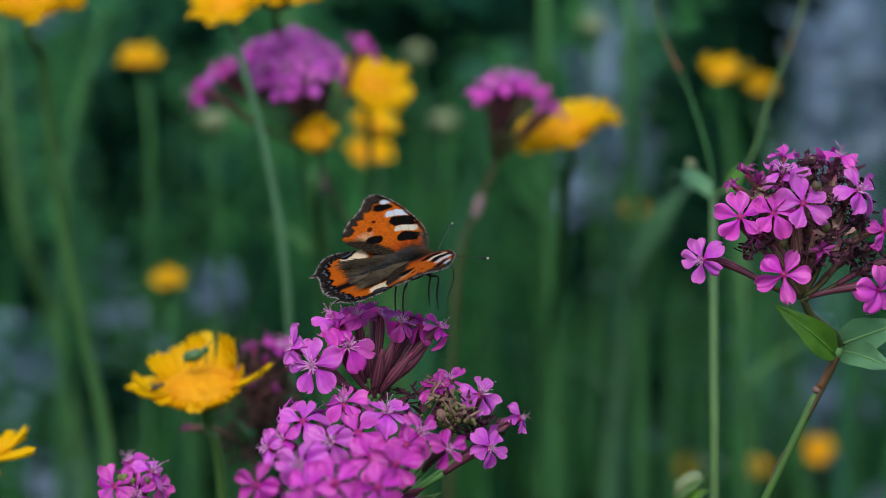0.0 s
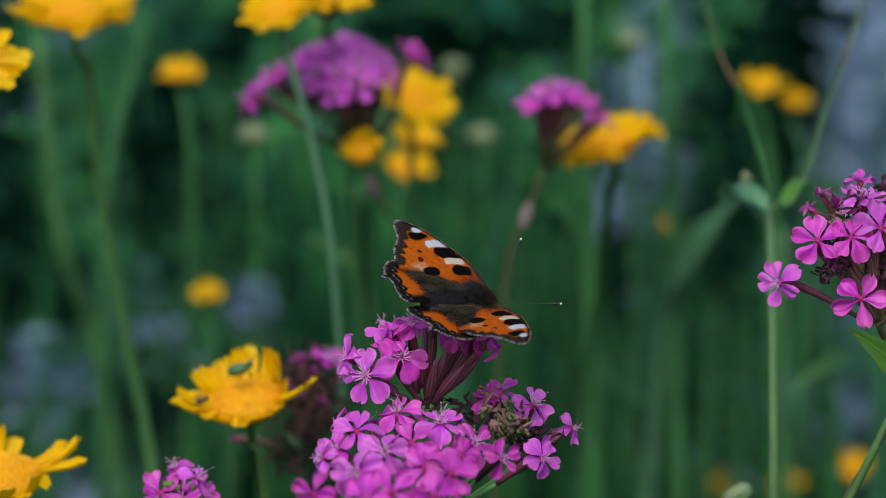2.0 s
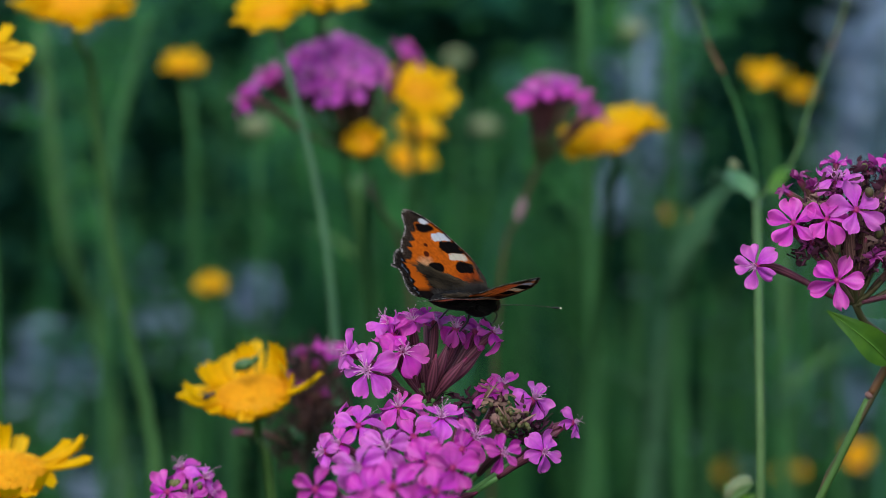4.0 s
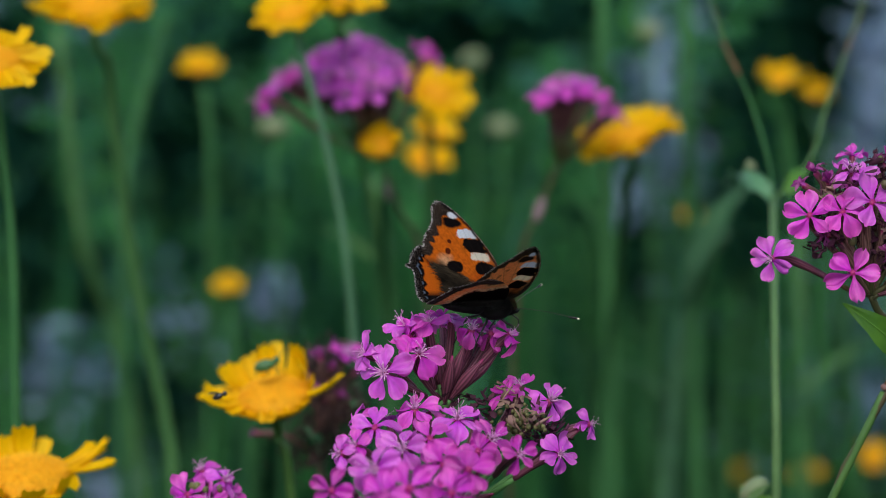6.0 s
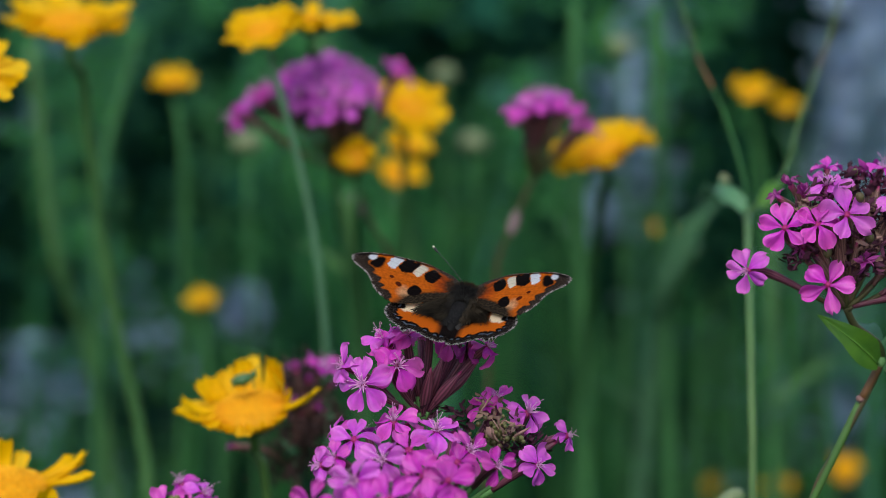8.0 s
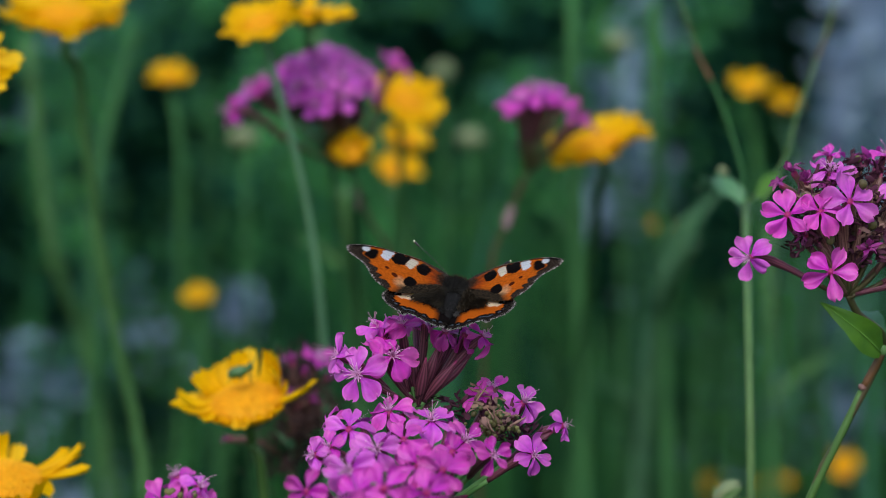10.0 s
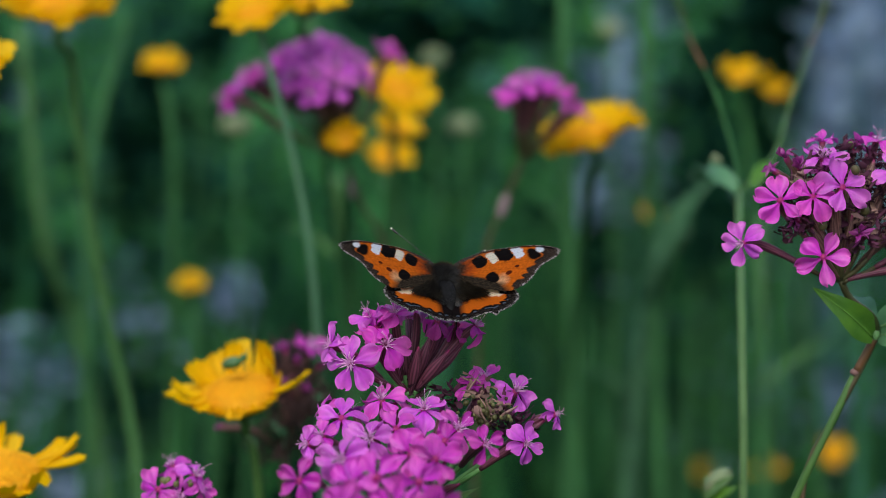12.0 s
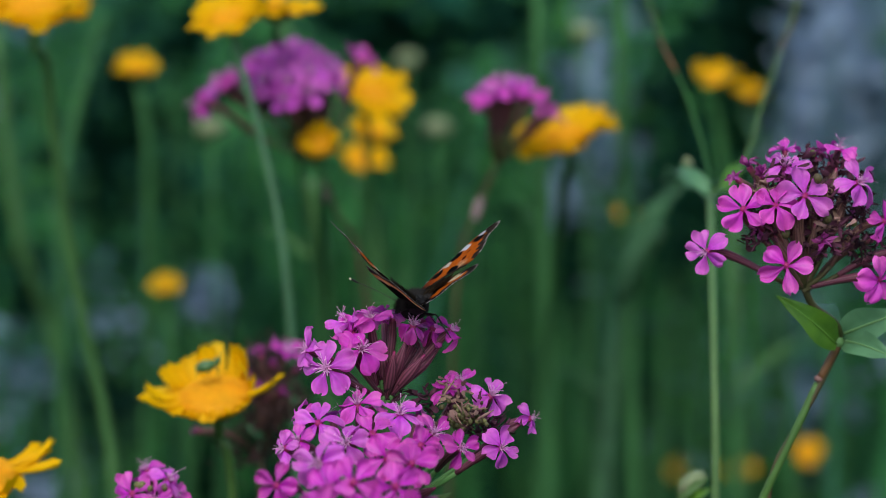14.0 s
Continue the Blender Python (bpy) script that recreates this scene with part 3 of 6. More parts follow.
def build_meadow():
    """Blades and leafy stalks too many to count, behind the flowers, in patches of different plants."""
    r = np.random.RandomState(5)
    verts, faces, kinds = [], [], []

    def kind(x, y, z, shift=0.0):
        # plants of a sort stand together; sort 1 is coloured dark as shaded gaps
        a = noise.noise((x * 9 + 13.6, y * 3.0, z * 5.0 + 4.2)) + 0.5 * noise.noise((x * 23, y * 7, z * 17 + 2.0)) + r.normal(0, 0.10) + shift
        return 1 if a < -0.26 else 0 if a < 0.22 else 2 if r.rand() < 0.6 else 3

    def blade(x, y, h, w, lean, bend, yaw, k, segs=4):
        b = len(verts)
        c, s = math.cos(yaw), math.sin(yaw)
        for i in range(segs + 1):
            u = i / segs
            q = lean * u + bend * u * u
            ww = w * (1 - u ** 2.2 * 0.92) / 2
            px, py, pz = x + math.cos(yaw + 1.57) * q * h, y + math.sin(yaw + 1.57) * q * h, h * u * (1 - 0.25 * abs(q)) - 0.02
            verts.append((px - c * ww, py - s * ww, pz))
            verts.append((px + c * ww, py + s * ww, pz))
        for i in range(segs):
            faces.append((b + 2 * i, b + 2 * i + 1, b + 2 * i + 3, b + 2 * i + 2))
            kinds.append(k)

    for i in range(9000):
        y = 1.55 + 5.5 * r.rand() ** 1.6
        x = r.uniform(-1, 1) * (0.3 + 0.32 * y)
        blade(x, y, r.uniform(0.16, 0.50), r.uniform(0.002, 0.007), r.normal(0, 0.16), r.normal(0, 0.3), r.uniform(0, 6.28), kind(x, y, 0.3, -0.08))
    # broad leaves of taller herbs
    for i in range(13000):
        y = 1.6 + 4.5 * r.rand() ** 1.4
        x = r.uniform(-1, 1) * (0.3 + 0.32 * y)
        z0 = r.uniform(0.02, 0.45)
        k = kind(x, y, z0)
        if k == 1 and r.rand() < 0.35:
            continue
        b = len(verts)
        ln, w = r.uniform(0.025, 0.075), r.uniform(0.010, 0.026)
        yaw, up = r.uniform(0, 6.28), r.uniform(-0.4, 0.8)
        d = np.array([math.cos(yaw) * math.cos(up), math.sin(yaw) * math.cos(up), math.sin(up)])
        e = np.array([-math.sin(yaw), math.cos(yaw), 0]) * w / 2
        p = np.array([x, y, z0])
        for q in (p, p + d * ln * 0.5 - e, p + d * ln * 0.5 + e, p + d * ln):
            verts.append(tuple(q))
        faces.extend([(b, b + 1, b + 2), (b + 1, b + 3, b + 2)])
        kinds.extend([k, k])
    # single blades nearer by
    for i in range(170):
        y = r.uniform(0.98, 1.5)
        x = r.uniform(-1, 1) * (0.12 + 0.24 * y)
        blade(x, y, r.uniform(0.3, 0.54), r.uniform(0.002, 0.005), r.normal(0, 0.16), r.normal(0, 0.2), r.uniform(0, 6.28), r.choice([0, 0, 1, 2]), 6)
    # the meadow goes on all round, low where it is trodden near the flowers
    r = np.random.RandomState(15)
    for i in range(26000):
        x, y = r.uniform(-4.5, 4.5), r.uniform(-3.0, 7.0)
        if y > 1.0 and abs(x) < 0.3 + 0.32 * y:
            continue
        low = abs(x) < 0.45 and -0.5 < y < 1.05
        blade(x, y, r.uniform(0.06, 0.17) if low else r.uniform(0.16, 0.45), r.uniform(0.003, 0.008), r.normal(0, 0.16), r.normal(0, 0.3), r.uniform(0, 6.28), kind(x, y, 0.3, -0.05), 3)
    for i in range(24000):
        x, y, z0 = r.uniform(-4.5, 4.5), r.uniform(-3.0, 7.0), r.uniform(0.02, 0.38)
        if (y > 1.0 and abs(x) < 0.3 + 0.32 * y) or (abs(x) < 0.5 and -0.6 < y < 1.05):
            continue
        k = kind(x, y, z0)
        b = len(verts)
        ln, w = r.uniform(0.03, 0.09), r.uniform(0.012, 0.03)
        yaw, up = r.uniform(0, 6.28), r.uniform(-0.4, 0.8)
        d = np.array([math.cos(yaw) * math.cos(up), math.sin(yaw) * math.cos(up), math.sin(up)])
        e = np.array([-math.sin(yaw), math.cos(yaw), 0]) * w / 2
        p = np.array([x, y, z0])
        for q in (p, p + d * ln * 0.5 - e, p + d * ln * 0.5 + e, p + d * ln):
            verts.append(tuple(q))
        faces.extend([(b, b + 1, b + 2), (b + 1, b + 3, b + 2)])
        kinds.extend([k, k])
    me = bpy.data.meshes.new("meadow_grass")
    me.from_pydata(verts, [], faces)
    for m in (M_GRASS, M_GAP_SHADE, M_GRASS_GREY, M_GRASS_FRESH):
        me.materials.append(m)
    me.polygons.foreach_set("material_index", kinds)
    tagged(new("meadow_grass", me), "dense dark green meadow grass and leaves", "grass", kind="stuff")


def sage(centre, size, n, seed, label="blue-grey leafy clump among the grass", material=None, group="blue-grey clumps"):
    """A clump of rounded leaves on short stalks."""
    r = random.Random(seed)
    c = V(centre)
    g = V((c.x, c.y, 0))
    ob = thing("leafy_clump", g, label, "plant", group)
    bm = bmesh.new()
    for i in range(n):
        p = V((r.gauss(0, size[0]), r.gauss(0, size[0] * 0.6), c.z + r.gauss(0, size[1])))
        d = V((r.uniform(-1, 1), r.uniform(-1, 0.4), r.uniform(-0.1, 0.8))).normalized()
        e = d.cross(V((r.uniform(-1, 1), 0.3, 1))).normalized()
        f = max(0.35, min(1.0, size[0] * 55))
        ln, w = r.uniform(0.02, 0.035) * f, r.uniform(0.008, 0.013) * f
        k = d.cross(e) * 0.003 * f
        q = [p, p + d * ln * 0.3 - e * w, p + d * ln * 0.3 + e * w, p + d * ln * 0.75 - e * w * 0.8, p + d * ln * 0.75 + e * w * 0.8, p + d * ln, p + d * ln * 0.5 - k]
        v = [bm.verts.new(x) for x in q]
        for f in ((0, 1, 6), (0, 6, 2), (1, 3, 6), (2, 6, 4), (3, 5, 6), (6, 5, 4)):
            bm.faces.new([v[a] for a in f])
    lv = part("leaves", bm, material or M_SAGE, ob)
    tagged(lv, kind="stuff")
    for i in range(3):
        bm = bmesh.new()
        a = r.uniform(0, 6.28)
        tube(bm, [(math.cos(a) * 0.01, math.sin(a) * 0.01, -0.02), (math.cos(a) * 0.02, math.sin(a) * 0.02, c.z * 0.5), (math.cos(a) * size[0] * 0.8, math.sin(a) * size[0] * 0.5, c.z)], [0.003, 0.002, 0.001], sides=6, n=8)
        part("stalk", bm, M_STALK, ob)


def stalk(pts, radius, material, label="slender green meadow stalk"):
    """A bare stalk that runs on down to the ground."""
    p = [V(q) for q in pts]
    d = (p[-1] - p[-2]).normalized()
    k = p[-1].z / max(0.35, -d.z)
    foot = V((p[-1].x + d.x * k * 0.5, p[-1].y + 0.02, -0.01))
    g = V((foot.x, foot.y, 0))
    ob = thing("meadow_stalk", g, label, "stalk", "meadow stalks")
    bm = bmesh.new()
    tube(bm, [*p, foot], [radius * 0.85, radius, radius * 1.1], sides=9, n=22, origin=g)
    part("stem", bm, material, ob)
    # long narrow leaves along it
    line = curve_points([*p, foot], 20)
    for i in (9, 14):
        a = rnd.uniform(0, 6.28)
        ln = rnd.uniform(0.03, 0.06)
        tip = line[i] + V((math.cos(a) * ln * 0.6, math.sin(a) * ln * 0.6, ln * rnd.uniform(0.3, 0.8)))
        leaf(ob, g, line[i], tip, rnd.uniform(0.002, 0.004), material=material)
    return ob


build_ground()
build_meadow()

# ---- the catchfly on which the butterfly sits ----
main_plant = catchfly(
    "bright magenta-pink catchfly with two full flower heads on one stem", (-0.00459, 0.51782, 0.42063), (-0.00215, 0.52418, 0.39452),
    [
        # upper head
        ((-0.01781, 0.50350, 0.45446), (-0.25, -0.85, 0.35), 1.25, -0.05, True, 1, 1, 0.0, True),
        ((-0.02192, 0.50897, 0.45735), (-0.85, -0.35, 0.45), 0.9, 0.0, True, 1, 1, 0.0, True),
        ((-0.01053, 0.50698, 0.45771), (0.2, -0.75, 0.5), 1.1, -0.1, True, 1, 0, 0.0, True),
        ((-0.01354, 0.51274, 0.46264), (-0.55, -0.25, 0.8), 0.9, 0.1, True, 1, 1, 0.0, True),
        ((-0.00870, 0.51281, 0.46322), (-0.1, -0.3, 0.95), 0.95, 0.0, True, 1, 0, 0.0, True),
        ((-0.01278, 0.50943, 0.46071), (-0.5, -0.6, 0.5), 0.85, 0.1, True, 1),
        ((-0.00387, 0.51683, 0.46314), (0.05, -0.15, 1), 0.85, 0.05, True, 1, 1, 0.0, False),
        # next two in the darkest petal tint, for the butterfly's shade on them
        ((0.00036, 0.51162, 0.46212), (0.15, -0.5, 0.85), 0.8, -0.5, True, 1, 3, 0.0, True),
        ((0.00465, 0.51448, 0.46101), (0.3, -0.4, 0.85), 0.8, -0.6, True, 1, 3, 0.0, False),
        ((0.00843, 0.51441, 0.46055), (0.75, -0.1, 0.7), 0.85, -0.35, True, 1, 2, 0.0, True),
        ((0.00263, 0.52358, 0.46101), (0.2, 0.5, 0.9), 0.78, 0.1, True, 1),
        ((-0.00579, 0.52480, 0.46239), (-0.1, 0.6, 0.9), 0.78, 0.1, True, 1),
        # lower head; tint 3 darkens flowers on its right in place of shade
        ((-0.01946, 0.49554, 0.44469), (-0.2, -0.7, 0.65), 1.03, -0.1, True, 0, 1, 0.0, False),
        ((-0.02623, 0.48712, 0.44109), (-0.7, -0.6, 0.3), 0.76, -0.2, True, 0, 1, 0.0, True),
        ((-0.02365, 0.50314, 0.44483), (-0.75, -0.3, 0.55), 0.76, 0.0),
        ((-0.01142, 0.50243, 0.44711), (-0.1, -0.3, 0.95), 0.95, -0.1, True, 0, 0, 0.0, True),
        ((-0.00263, 0.49624, 0.44628), (0.05, -0.6, 0.8), 1.07, -0.1, True, 0, 1, 0.0, True),
        ((-0.00829, 0.48757, 0.44409), (-0.05, -0.75, 0.6), 0.99, 0.05),
        ((-0.01351, 0.48321, 0.44310), (-0.2, -0.85, 0.4), 0.99, 0.0),
        ((-0.01868, 0.46839, 0.44229), (-0.35, -0.85, 0.25), 0.99, 0.0),
        ((-0.01187, 0.45104, 0.44246), (-0.1, -1, 0.1), 0.99, 0.0),
        ((-0.00077, 0.46541, 0.44276), (0.1, -0.95, 0.3), 0.95, 0.0, True, 0, 3),
        ((-0.00392, 0.44942, 0.44198), (0.05, -1, 0.1), 0.99, 0.0),
        ((0.00415, 0.48910, 0.44351), (0.3, -0.75, 0.55), 0.95, 0.05, True, 0, 3),
        ((0.00961, 0.48564, 0.44117), (0.35, -0.85, 0.35), 0.76, 0.1, True, 0, 3),
        ((0.01838, 0.50058, 0.43804), (0.45, -0.85, 0.3), 0.90, -0.1, True, 0, 1, 0.0, True),
        ((0.01695, 0.51243, 0.44685), (0.45, -0.45, 0.75), 0.95, -0.2, True, 0, 1, 0.0, True),
        ((0.01043, 0.51677, 0.44888), (0.1, -0.2, 0.95), 0.85, 0.15),
        ((0.00748, 0.51262, 0.44802), (-0.3, -0.6, 0.6), 0.76, 0.3, True, 0, 3),
        ((0.02545, 0.51562, 0.44110), (0.85, -0.2, 0.3), 0.71, -0.3),
        ((-0.02668, 0.45810, 0.44033), (-0.45, -0.85, 0.2), 0.85, 0.0),
        ((-0.01648, 0.45102, 0.44139), (-0.2, -1, 0.1), 0.95, 0.0),
        ((0.00148, 0.48316, 0.44254), (0.25, -0.8, 0.5), 0.81, 0.0, True, 0, 3),
        ((-0.00544, 0.47171, 0.44242), (0.0, -0.9, 0.4), 0.95, 0.0),
        ((-0.02329, 0.49010, 0.44214), (-0.5, -0.6, 0.5), 0.76, 0.0),
        ((-0.00876, 0.51608, 0.44369), (-0.05, 0.1, 1), 0.90, 0.0),
        ((-0.01715, 0.51781, 0.44150), (-0.3, 0.2, 0.95), 0.85, 0.0),
        ((0.00142, 0.51972, 0.44109), (0.2, 0.4, 0.95), 0.85, 0.0),
        ((-0.00863, 0.43877, 0.43996), (0.0, -1, -0.1), 0.86, 0.0),
        ((-0.01793, 0.44271, 0.43950), (-0.3, -0.9, -0.1), 0.86, 0.0),
        ((-0.00042, 0.44170, 0.43975), (0.2, -1, -0.2), 0.86, 0.0, True, 0, 3),
    ],
    buds=[((-0.00364, 0.50886, 0.45689), 1), ((0.00269, 0.50875, 0.45619), 1), ((-0.00104, 0.51218, 0.45891), 1), ((-0.00672, 0.51514, 0.45838), 1), ((0.00634, 0.51593, 0.45703), 1), ((0.00317, 0.50695, 0.43660),), ((0.02331, 0.51546, 0.43992),), ((0.00481, 0.50577, 0.42835),)],
    roots=[(-0.00459, 0.51782, 0.42063), (-0.00553, 0.51424, 0.44503)], scale=0.95,
    stem_mid=[(-0.00277, 0.52175, 0.41280)])
g0 = main_plant.location.copy()
capsules(main_plant, g0, (0.01108, 0.50707, 0.44350), 84, 0.0020, 0.00052, 61, "cluster of small olive seed capsules")
withered_tuft(main_plant, g0, (0.01675, 0.51253, 0.44055), 40, 0.0022, 62)
withered_tuft(main_plant, g0, (0.00312, 0.51331, 0.44571), 26, 0.0014, 63)
withered_tuft(main_plant, g0, (0.01068, 0.50793, 0.44358), 34, 0.0022, 65)
withered_tuft(main_plant, g0, (0.01427, 0.50930, 0.43908), 26, 0.0016, 66)
withered_tuft(main_plant, g0, (-0.00399, 0.51239, 0.44626), 14, 0.0012, 64)
withered_tuft(main_plant, g0, (0.01109, 0.50502, 0.44334), 34, 0.0018, 67, M_WITHER_PALE)
withered_tuft(main_plant, g0, (0.00836, 0.50950, 0.44745), 20, 0.0014, 68, M_WITHER_PALE)
leaf(main_plant, g0, (-0.00156, 0.52226, 0.41640), (0.00905, 0.51972, 0.42419), 0.003, material=M_STEM_LOW)

# ---- catchfly with half its flowers gone to seed ----
right_plant = catchfly(
    "catchfly head with pink and withered brown flowers on a reddish stem", (0.08526, 0.52390, 0.46530), (0.07192, 0.53008, 0.38627),
    [
        ((0.07087, 0.51662, 0.48337), (-0.15, -0.9, 0.4), 1.07, 0.0, True, 0, 0, 0.75, False),
        ((0.07738, 0.51462, 0.48433), (0.0, -0.85, 0.5), 0.96, 0.05, True, 0, 2, 0.75, False),
        ((0.08358, 0.51481, 0.48643), (0.1, -0.8, 0.55), 1.11, 0.0, True, 0, 1, 0.75, False),
        ((0.08041, 0.52172, 0.49201), (-0.05, -0.4, 0.9), 1.01, 0.05, True, 0, 1, 0.75, True),
        ((0.07960, 0.51279, 0.47171), (-0.1, -0.98, 0.15), 1.11, 0.0, True, 0, 0, 0.75, False),
        ((0.06349, 0.52042, 0.47367), (-0.75, -0.6, 0.1), 0.95, 0.0, True, 0, 1, 0.0),
        ((0.09614, 0.52094, 0.48841), (0.45, -0.75, 0.5), 0.96, 0.0, True, 0, 1, 0.75, True),
        ((0.09328, 0.52995, 0.49460), (0.2, -0.2, 0.95), 0.86, 0.1, True, 0, 2, 0.75, True),
        ((0.08193, 0.53211, 0.49425), (-0.1, 0.0, 1), 0.69, 0.3),
        ((0.10158, 0.51966, 0.48011), (0.7, -0.6, 0.2), 0.92, 0.0),
        ((0.10039, 0.51792, 0.46769), (0.5, -0.85, -0.05), 1.07, 0.0, True, 0, 0, 0.0),
        ((0.10640, 0.52267, 0.47345), (0.85, -0.45, 0.2), 0.96, 0.0, True, 0, 0, 0.0),
        ((0.08770, 0.51631, 0.47617), (0.1, -0.9, 0.3), 0.83, 0.0, False),
        ((0.07327, 0.52579, 0.49132), (-0.5, -0.3, 0.7), 0.83, 0.0, False),
        ((0.07091, 0.52745, 0.48848), (-0.7, -0.3, 0.5), 0.74, 0.0, False),
        ((0.08799, 0.52982, 0.49304), (0.0, -0.2, 0.9), 0.74, 0.0, False),
        ((0.07558, 0.52253, 0.49001), (-0.3, -0.6, 0.7), 0.83, 0.0, False),
        ((0.07958, 0.52125, 0.48861), (-0.1, -0.6, 0.7), 0.83, 0.0, False),
        ((0.07484, 0.51992, 0.47865), (-0.5, -0.7, 0.2), 0.74, 0.0, False),
        ((0.09262, 0.53554, 0.49121), (0.3, 0.4, 0.9), 0.74, 0.0, False),
        ((0.09519, 0.52784, 0.47998), (0.6, -0.3, 0.5), 0.74, 0.0, False),
        ((0.10060, 0.52707, 0.47524), (0.8, -0.2, 0.3), 0.74, 0.0, False),
    ],
    buds=[((0.08860, 0.52416, 0.48887),), ((0.09227, 0.52642, 0.49101),), ((0.08253, 0.52012, 0.48101),), ((0.08684, 0.52087, 0.47971),), ((0.08197, 0.52493, 0.48638),), ((0.08651, 0.53166, 0.49163),), ((0.09466, 0.52554, 0.48510),), ((0.07780, 0.51970, 0.47748),)],
    tone=0.75, stem_mid=[(0.08750, 0.52530, 0.46118), (0.09307, 0.52759, 0.45662), (0.09419, 0.53001, 0.45250), (0.09120, 0.53002, 0.44508), (0.08564, 0.52959, 0.43425), (0.07922, 0.52973, 0.42024)],
    radii=(0.0008, 0.0008, 0.0008, 0.0008, 0.0007, 0.0006, 0.0006), material=M_STEM_RED, length=0.015, fat=0.00092)
g1 = right_plant.location.copy()
for q, n, sp, sd in (((0.07366, 0.51961, 0.47630), 26, 0.0014, 71), ((0.07839, 0.52136, 0.48919), 34, 0.0018, 72), ((0.09258, 0.51928, 0.47634), 40, 0.002, 73), ((0.09627, 0.52390, 0.48086), 40, 0.0019, 74), ((0.08799, 0.52973, 0.49245), 40, 0.0019, 75), ((0.07603, 0.51998, 0.47923), 26, 0.0015, 76), ((0.09280, 0.52940, 0.49068), 30, 0.0016, 77), ((0.08495, 0.52354, 0.47694), 60, 0.0024, 78), ((0.08241, 0.52427, 0.48886), 50, 0.0022, 701), ((0.08921, 0.52133, 0.48324), 50, 0.0022, 702), ((0.07408, 0.52357, 0.48295), 40, 0.0018, 703), ((0.09806, 0.52281, 0.47343), 50, 0.0024, 704), ((0.09466, 0.52571, 0.48629), 40, 0.002, 705), ((0.08785, 0.51920, 0.47516), 40, 0.0018, 706)):
    withered_tuft(right_plant, g1, q, n, sp, sd)
for q, n, sp, sd in (((0.07588, 0.52007, 0.48697), 14, 0.0012, 713), ((0.09158, 0.52062, 0.47855), 16, 0.0018, 714)):
    withered_tuft(right_plant, g1, q, n, sp, sd, M_WITHER_PALE)
for i, q in enumerate(((0.07442, 0.51808, 0.48697), (0.08644, 0.51625, 0.48979), (0.07979, 0.51572, 0.47815), (0.09459, 0.51775, 0.48001), (0.08859, 0.51602, 0.48131), (0.08698, 0.52595, 0.49418))):
    capsules(right_plant, g1, q, 1, 0.0, 0.0009, 80 + i, "round green seed capsule")
leaf(right_plant, g1, (0.09341, 0.52894, 0.45195), (0.07895, 0.52081, 0.46411), 0.0068, up=(0.0, -1.0, 0.25), fold=0.3, rib=M_LEAF_VEIN)
leaf(right_plant, g1, (0.09504, 0.53020, 0.45394), (0.10640, 0.52083, 0.46047), 0.0085, up=(0.0, -1, 0.3), material=M_LEAF_BLUE, rib=M_RIB)
leaf(right_plant, g1, (0.09529, 0.52999, 0.45250), (0.10401, 0.51649, 0.45100), 0.0065, up=(0.0, -1, 0.3), material=M_LEAF_BLUE, rib=M_RIB)
leaf(right_plant, g1, (0.09393, 0.53227, 0.45418), (0.09210, 0.54994, 0.45739), 0.005, material=M_LEAF_BLUE)
bm = bmesh.new()
blob(bm, V((0.08986, 0.52991, 0.44411)) - g1, (0.00105, 0.00105, 0.0008), (0.3, 0, 1), rings=6, sides=10)
part("stem_node", bm, M_NODE, right_plant, "pale swollen ring on the stem")
bm = bmesh.new()
blob(bm, V((0.09400, 0.52975, 0.45270)) - g1, (0.0013, 0.0012, 0.0017), (-0.2, 0, 1), rings=7, sides=10, rough=0.06)
part("leaf_joint", bm, M_RIB, right_plant, "pale green joint where the leaves meet")
bm = bmesh.new()
tube(bm, [(0.09405, 0.52995, 0.45180), (0.09230, 0.53003, 0.44820), (0.09030, 0.52995, 0.44440)], [0.00088, 0.00092, 0.00085], sides=10, n=8, origin=g1)
part("middle_stem", bm, M_RUST, right_plant, "rusty brown stretch of stem")
bm = bmesh.new()
tube(bm, [(0.08970, 0.53026, 0.44305), (0.08564, 0.52959, 0.43425), (0.07922, 0.52973, 0.42024), (0.07303, 0.53152, 0.40366)], [0.00085, 0.0009, 0.00095], sides=10, n=14, origin=g1)
part("lower_stem", bm, M_STEM_LOW, right_plant, "green lower stem")

